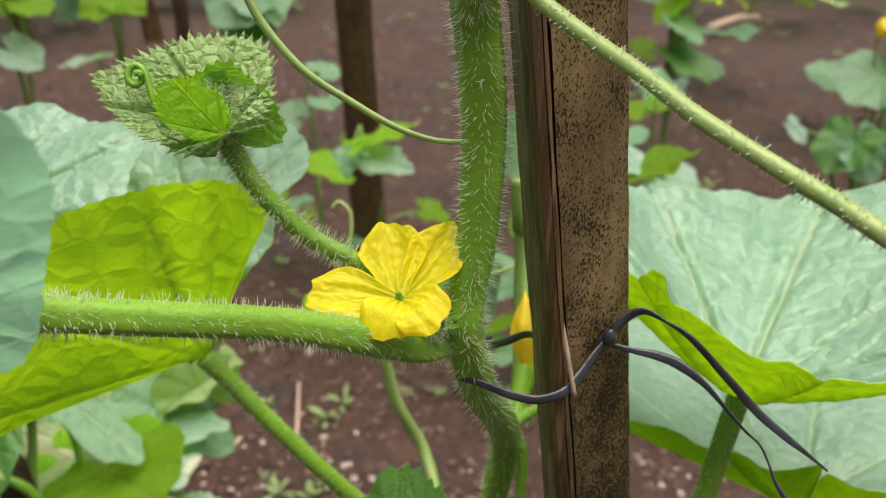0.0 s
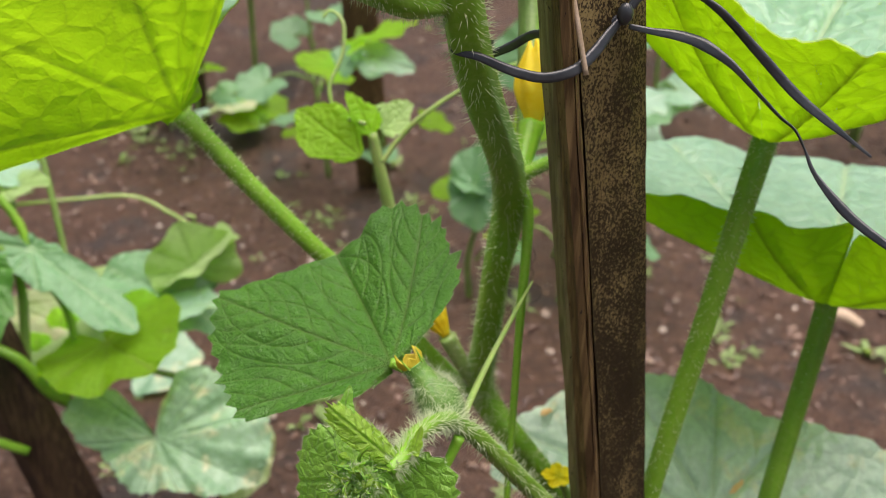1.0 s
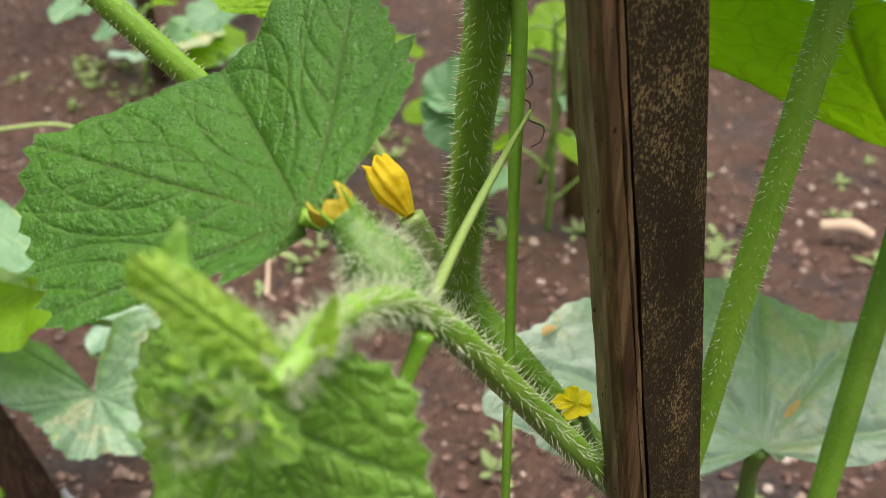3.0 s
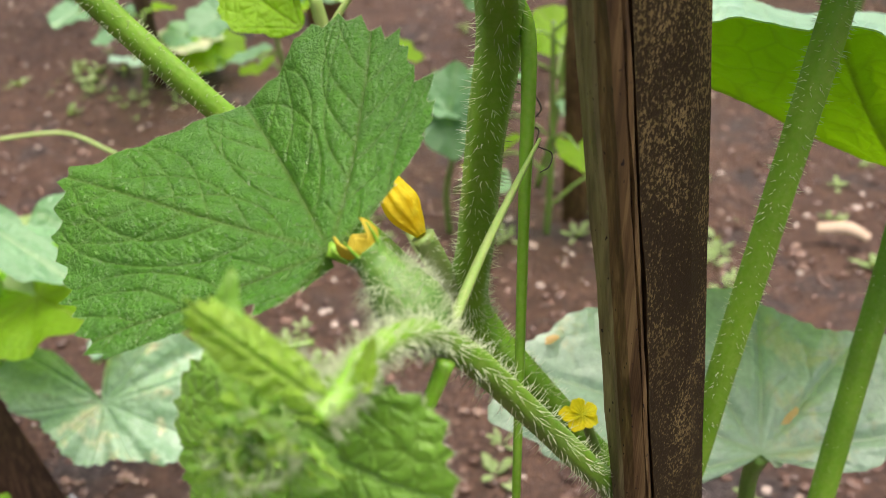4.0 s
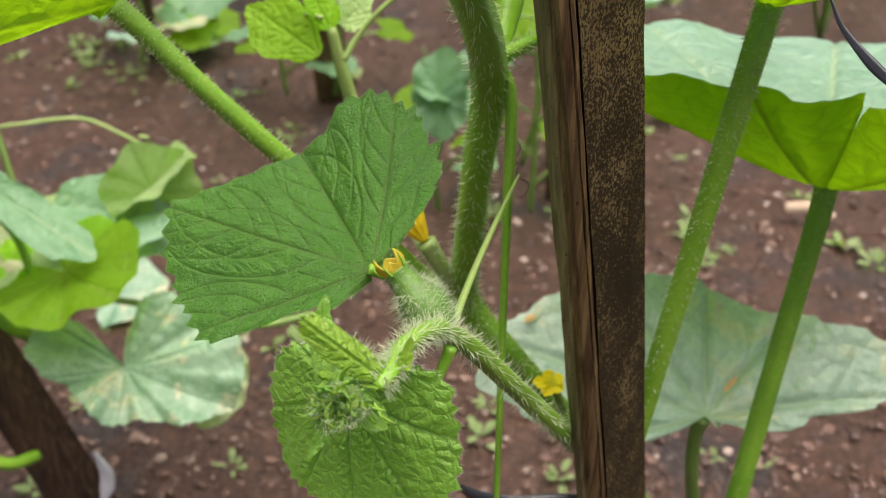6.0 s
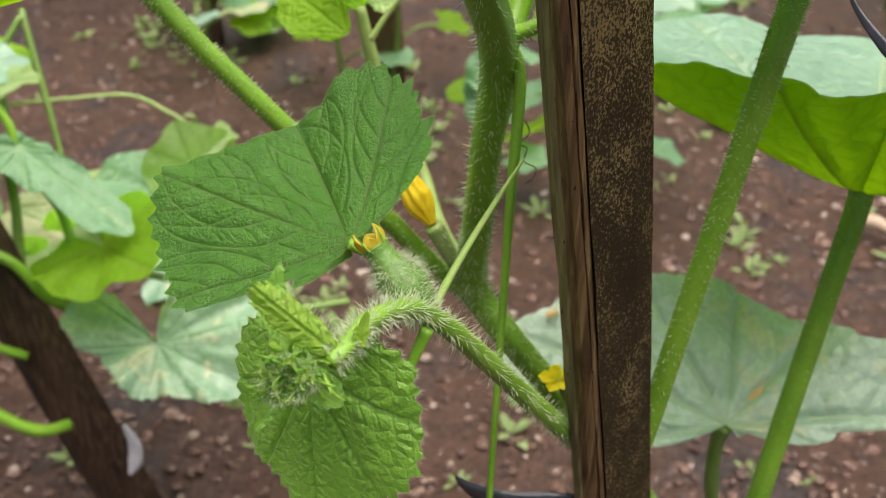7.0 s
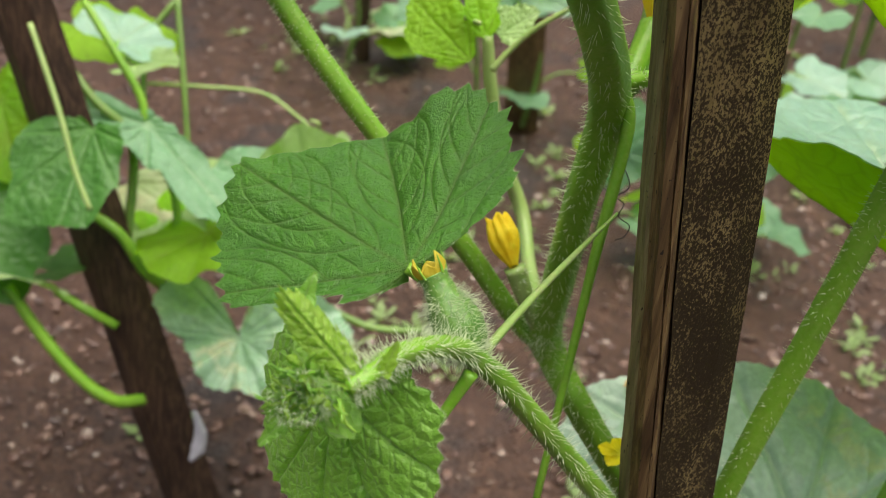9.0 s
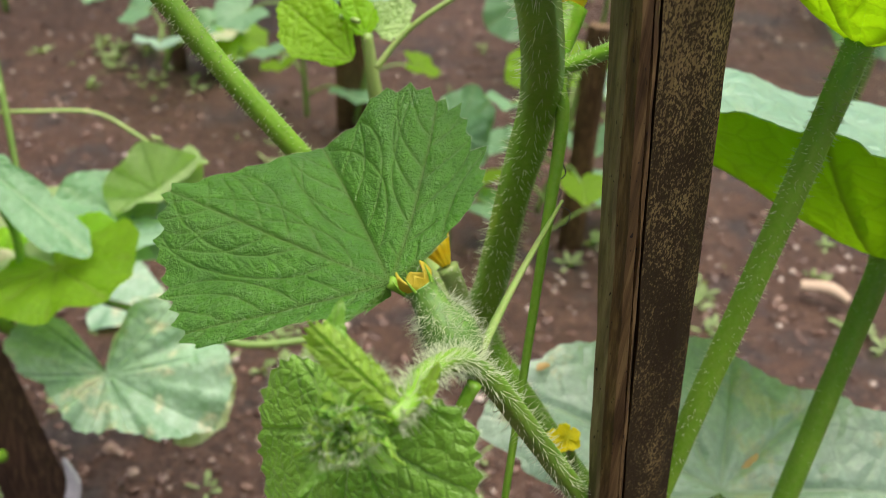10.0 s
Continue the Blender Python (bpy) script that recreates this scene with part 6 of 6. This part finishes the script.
far_leaves((0.640, 1.300, 0.0), [((0.640, 1.300, 0.245), (0.585, 1.270, 0.215), LEAF_BLUE, 1.0), ((0.585, 1.230, 0.175), (0.550, 1.205, 0.135), LEAF_GREEN, 0.9), ((0.590, 1.220, 0.170), (0.615, 1.200, 0.125), LEAF_BLUE, 0.8), ((0.500, 1.235, 0.190), (0.520, 1.225, 0.170), LEAF_PALE, 0.7), ((0.690, 1.330, 0.300), (0.640, 1.320, 0.300), LEAF_BRIGHT, 0.8)], (0.632, 1.325, 0.300))
far_leaves((0.410, 1.560, 0.0), [((0.405, 1.560, 0.250), (0.440, 1.530, 0.225), LEAF_BLUE, 0.8), ((0.410, 1.550, 0.200), (0.455, 1.500, 0.170), LEAF_GREEN, 0.6), ((0.400, 1.580, 0.280), (0.370, 1.560, 0.250), LEAF_BRIGHT, 0.6), ((0.415, 1.570, 0.140), (0.400, 1.530, 0.120), LEAF_PALE, 0.6), ((0.420, 1.600, 0.300), (0.480, 1.590, 0.280), LEAF_BRIGHT, 0.7)])
far_leaves((-0.520, 1.540, 0.0), [((-0.515, 1.500, 0.275), (-0.560, 1.480, 0.255), LEAF_BRIGHT, 0.8), ((-0.500, 1.500, 0.275), (-0.455, 1.480, 0.262), LEAF_BRIGHT, 0.7), ((-0.540, 1.470, 0.190), (-0.580, 1.430, 0.185), LEAF_PALE, 0.6)])
far_leaves((-0.640, 1.440, 0.0), [((-0.620, 1.420, 0.290), (-0.575, 1.395, 0.275), LEAF_BRIGHT, 0.8), ((-0.640, 1.400, 0.220), (-0.590, 1.380, 0.200), LEAF_PALE, 0.7), ((-0.660, 1.440, 0.310), (-0.700, 1.400, 0.290), LEAF_BLUE, 0.9)])
far_leaves((-0.310, 1.560, 0.0), [((-0.300, 1.520, 0.290), (-0.345, 1.480, 0.245), LEAF_BLUE, 1.0), ((-0.290, 1.520, 0.285), (-0.245, 1.490, 0.250), LEAF_BLUE, 0.9), ((-0.300, 1.520, 0.250), (-0.300, 1.480, 0.210), LEAF_GREEN, 0.9)])

# leaves that hang from the staked plant, and pale ones low over the soil
for a, b, mt, sd, wd in [((-0.1041, 0.9766, 0.2183), (-0.1500, 0.9831, 0.2284), LEAF_LIME, 201, 0.55), ((-0.1020, 0.9790, 0.2200), (-0.0800, 0.9950, 0.2400), LEAF_BLUE, 202, 0.7),
                         ((-0.0706, 0.9924, 0.2449), (-0.0180, 1.0028, 0.2640), LEAF_LIME, 203, 0.5), ((-0.0660, 0.9870, 0.2300), (-0.0210, 0.9780, 0.2180), LEAF_PALE, 204, 0.5)]:
    small_leaf(a, b, mt, staked, sd, wide=wd)
    tube("leaf_stalk", [(-0.0880, 1.0900, 0.2300), tuple(Vector(a).lerp(Vector((-0.0880, 1.0900, 0.2100)), 0.5)), a], [0.0022, 0.0018, 0.0016], STEM_BG, staked, sides=6)
low_plant = young_plant((0.0440, 0.8700, 0.0000), 0.13, 2, 118, 0.05, 0.030)
for a, b, sd in [((0.0444, 0.8470, 0.1440), (0.0200, 0.8500, 0.1500), 205), ((0.0450, 0.8440, 0.1400), (0.0480, 0.8250, 0.1050), 206), ((0.0460, 0.8500, 0.1450), (0.0540, 0.8670, 0.1830), 207)]:
    small_leaf(a, b, LEAF_BLUE, low_plant, sd, wide=0.8)
pale_low = young_plant((-0.2900, 1.3400, 0.0000), 0.05, 2, 119, 0.04, 0.035)
small_leaf((-0.3100, 1.3150, 0.0400), (-0.2480, 1.3300, 0.0450), LEAF_DRY, pale_low, 208, wide=0.9)

# the single leaf right of the stake, further back
far_leaf = young_plant((0.3373, 1.3189, 0.0000), 0.20, 2, 117, 0.06, 0.05)
small_leaf((0.1307, 0.5715, 0.3898), (0.1709, 0.5599, 0.4113), LEAF_BRIGHT, far_leaf, 171, wide=0.45)
small_leaf((0.1381, 0.5741, 0.3948), (0.1159, 0.5781, 0.4029), LEAF_PALE, far_leaf, 172, wide=0.6)
yellow = tube("flower", [(0.0452, 0.2012, 0.3614), (0.0427, 0.2007, 0.3691), (0.0409, 0.1993, 0.3742)], [0.0012, 0.0012, 0.0014], STEM_BG, vine, "small open yellow flower", sides=8)
for i in range(5):
    a = 1.2566 * i + 0.5
    petal((0.0408, 0.1988, 0.3750), (0.0408 + 0.0044 * math.cos(a) - 0.001, 0.1988 + 0.0030 * math.sin(a) - 0.001, 0.3758 + 0.0020 * math.sin(a)), 0.0040, (-0.1, -0.2, 0.95), yellow, 80 + i, 0.08, 0.4)


# ---- weeds, straw and litter ----
def weed(at, seed, size):
    r0 = random.Random(seed)
    ob = thing("weed", Vector(at), "small pale green weed seedling in bare soil", "weed", "weeds")
    for k in range(r0.randint(8, 13)):
        a = r0.uniform(0, 6.28)
        el = r0.uniform(0.2, 1.1)
        d = Vector((math.cos(a) * math.cos(el), math.sin(a) * math.cos(el), math.sin(el)))
        s = d.cross(Vector((0, 0, 1))).normalized()
        ln, wd = size * r0.uniform(0.5, 1.1), size * r0.uniform(0.18, 0.42)
        b = Vector(at) + d * ln * 0.25
        verts, faces = [], []
        for f, w in ((-0.3, 0.12), (0.3, 0.8), (0.6, 1.0), (0.85, 0.6), (1.0, 0.05)):
            c = b + d * ln * f - Vector((0, 0, 0.25 * ln * f * f))
            verts += [c - s * wd * w * 0.5, c + Vector((0, 0, -0.05 * ln * w)), c + s * wd * w * 0.5]
        for i in range(4):
            for j in range(2):
                q = i * 3 + j
                faces.append((q, q + 1, q + 4, q + 3))
        mesh_object("leaf", verts, faces, WEED, ob)
    return ob


WEED = leaf_material("weed_green", (0.16, 0.30, 0.07), (0.36, 0.48, 0.22), (0.2, 0.3, 0.1), (0.40, 0.60, 0.10), trans=0.35)
first_weeds = [weed((0.5 + 0.2 * k, -0.6, 0), 300 + k, 0.02) for k in range(5)]
rw = random.Random(77)
spots = []
while len(spots) < 150:
    y = 0.45 + 2.4 * rw.random() ** 1.2
    x = rw.uniform(-1, 1) * (0.3 + 0.62 * y)
    if noise.noise(Vector((x * 2.6, y * 2.6, 4.0))) > -0.02:
        spots.append((x, y))
for cx, cy, spread, count in [(-0.20, 0.62, 0.10, 30), (-0.40, 1.33, 0.07, 36), (0.29, 0.80, 0.05, 5), (0.38, 0.90, 0.06, 5), (-0.12, 1.05, 0.07, 16), (0.20, 0.92, 0.04, 6)]:
    spots += [(rw.gauss(cx, spread), rw.gauss(cy, spread)) for _ in range(count)]
for k, (x, y) in enumerate(spots):
    m = Matrix.Translation((x, y, ground_height(x, y) - 0.002)) @ Matrix.Rotation(rw.uniform(0, 6.28), 4, "Z") @ Matrix.Scale(rw.uniform(0.35, 1.15), 4)
    w = copy_thing(first_weeds[k % 5], m)
    w.matrix_basis = m


def straw_on_ground(a, b, r, label, mat=STRAW):
    a, b = Vector(a), Vector(b)
    ob = tube("straw", [a + Vector((0, 0, r)), a.lerp(b, 0.5) + Vector((0.004, 0, r * 2)), b + Vector((0, 0, r))], [r, r * 1.1, r * 0.8], mat, None, sides=6, ribs=3, rib=0.2)
    return tagged(ob, label, "straw", "straws")


for a, b, r in [((0.7367, 2.5053, 0.0000), (0.9128, 2.6385, 0.0000), 0.010), ((0.4122, 0.8262, 0.0000), (0.4556, 0.8045, 0.0000), 0.006), ((-0.1280, 0.6430, 0.0000), (-0.1430, 0.8700, 0.0000), 0.0024),
                ((-0.2043, 0.7426, 0.0000), (-0.1901, 0.7707, 0.0000), 0.003), ((-0.3941, 1.7571, 0.0000), (-0.4083, 1.9022, 0.0000), 0.006), ((-0.1590, 0.6910, 0.0000), (-0.1476, 0.6518, 0.0000), 0.002)]:
    straw_on_ground(a, b, r, "dry pale straw lying on the soil")
for k, at in enumerate([(0.3363, 1.0612, 0.0000), (-0.2756, 1.3175, 0.0000), (-0.2982, 1.3650, 0.0000), (-0.2646, 0.7193, 0.0000), (0.2970, 1.1704, 0.0000)]):
    small_leaf(Vector(at) + Vector((0, 0, 0.01)), Vector(at) + Vector((0.02 + 0.008 * k, 0.01, 0.012)), LEAF_MOTTLED, None, 400 + k, name="fallen_leaf")
for ob in list(scene.objects):
    if ob.name.startswith("fallen_leaf"):
        tagged(ob, "dry fallen leaf lying on the soil", "fallen leaf", "fallen leaves")
strip = ribbon("plastic_tie", [(-0.1911, 0.4150, 0.1255), (-0.1850, 0.4090, 0.1140), (-0.1857, 0.4050, 0.1030), (-0.1900, 0.4020, 0.0940)], [0.003, 0.010, 0.011, 0.003], FILM, None, crease=0.2)
tagged(strip, "pale torn plastic strip round the dark stake", "plant tie")
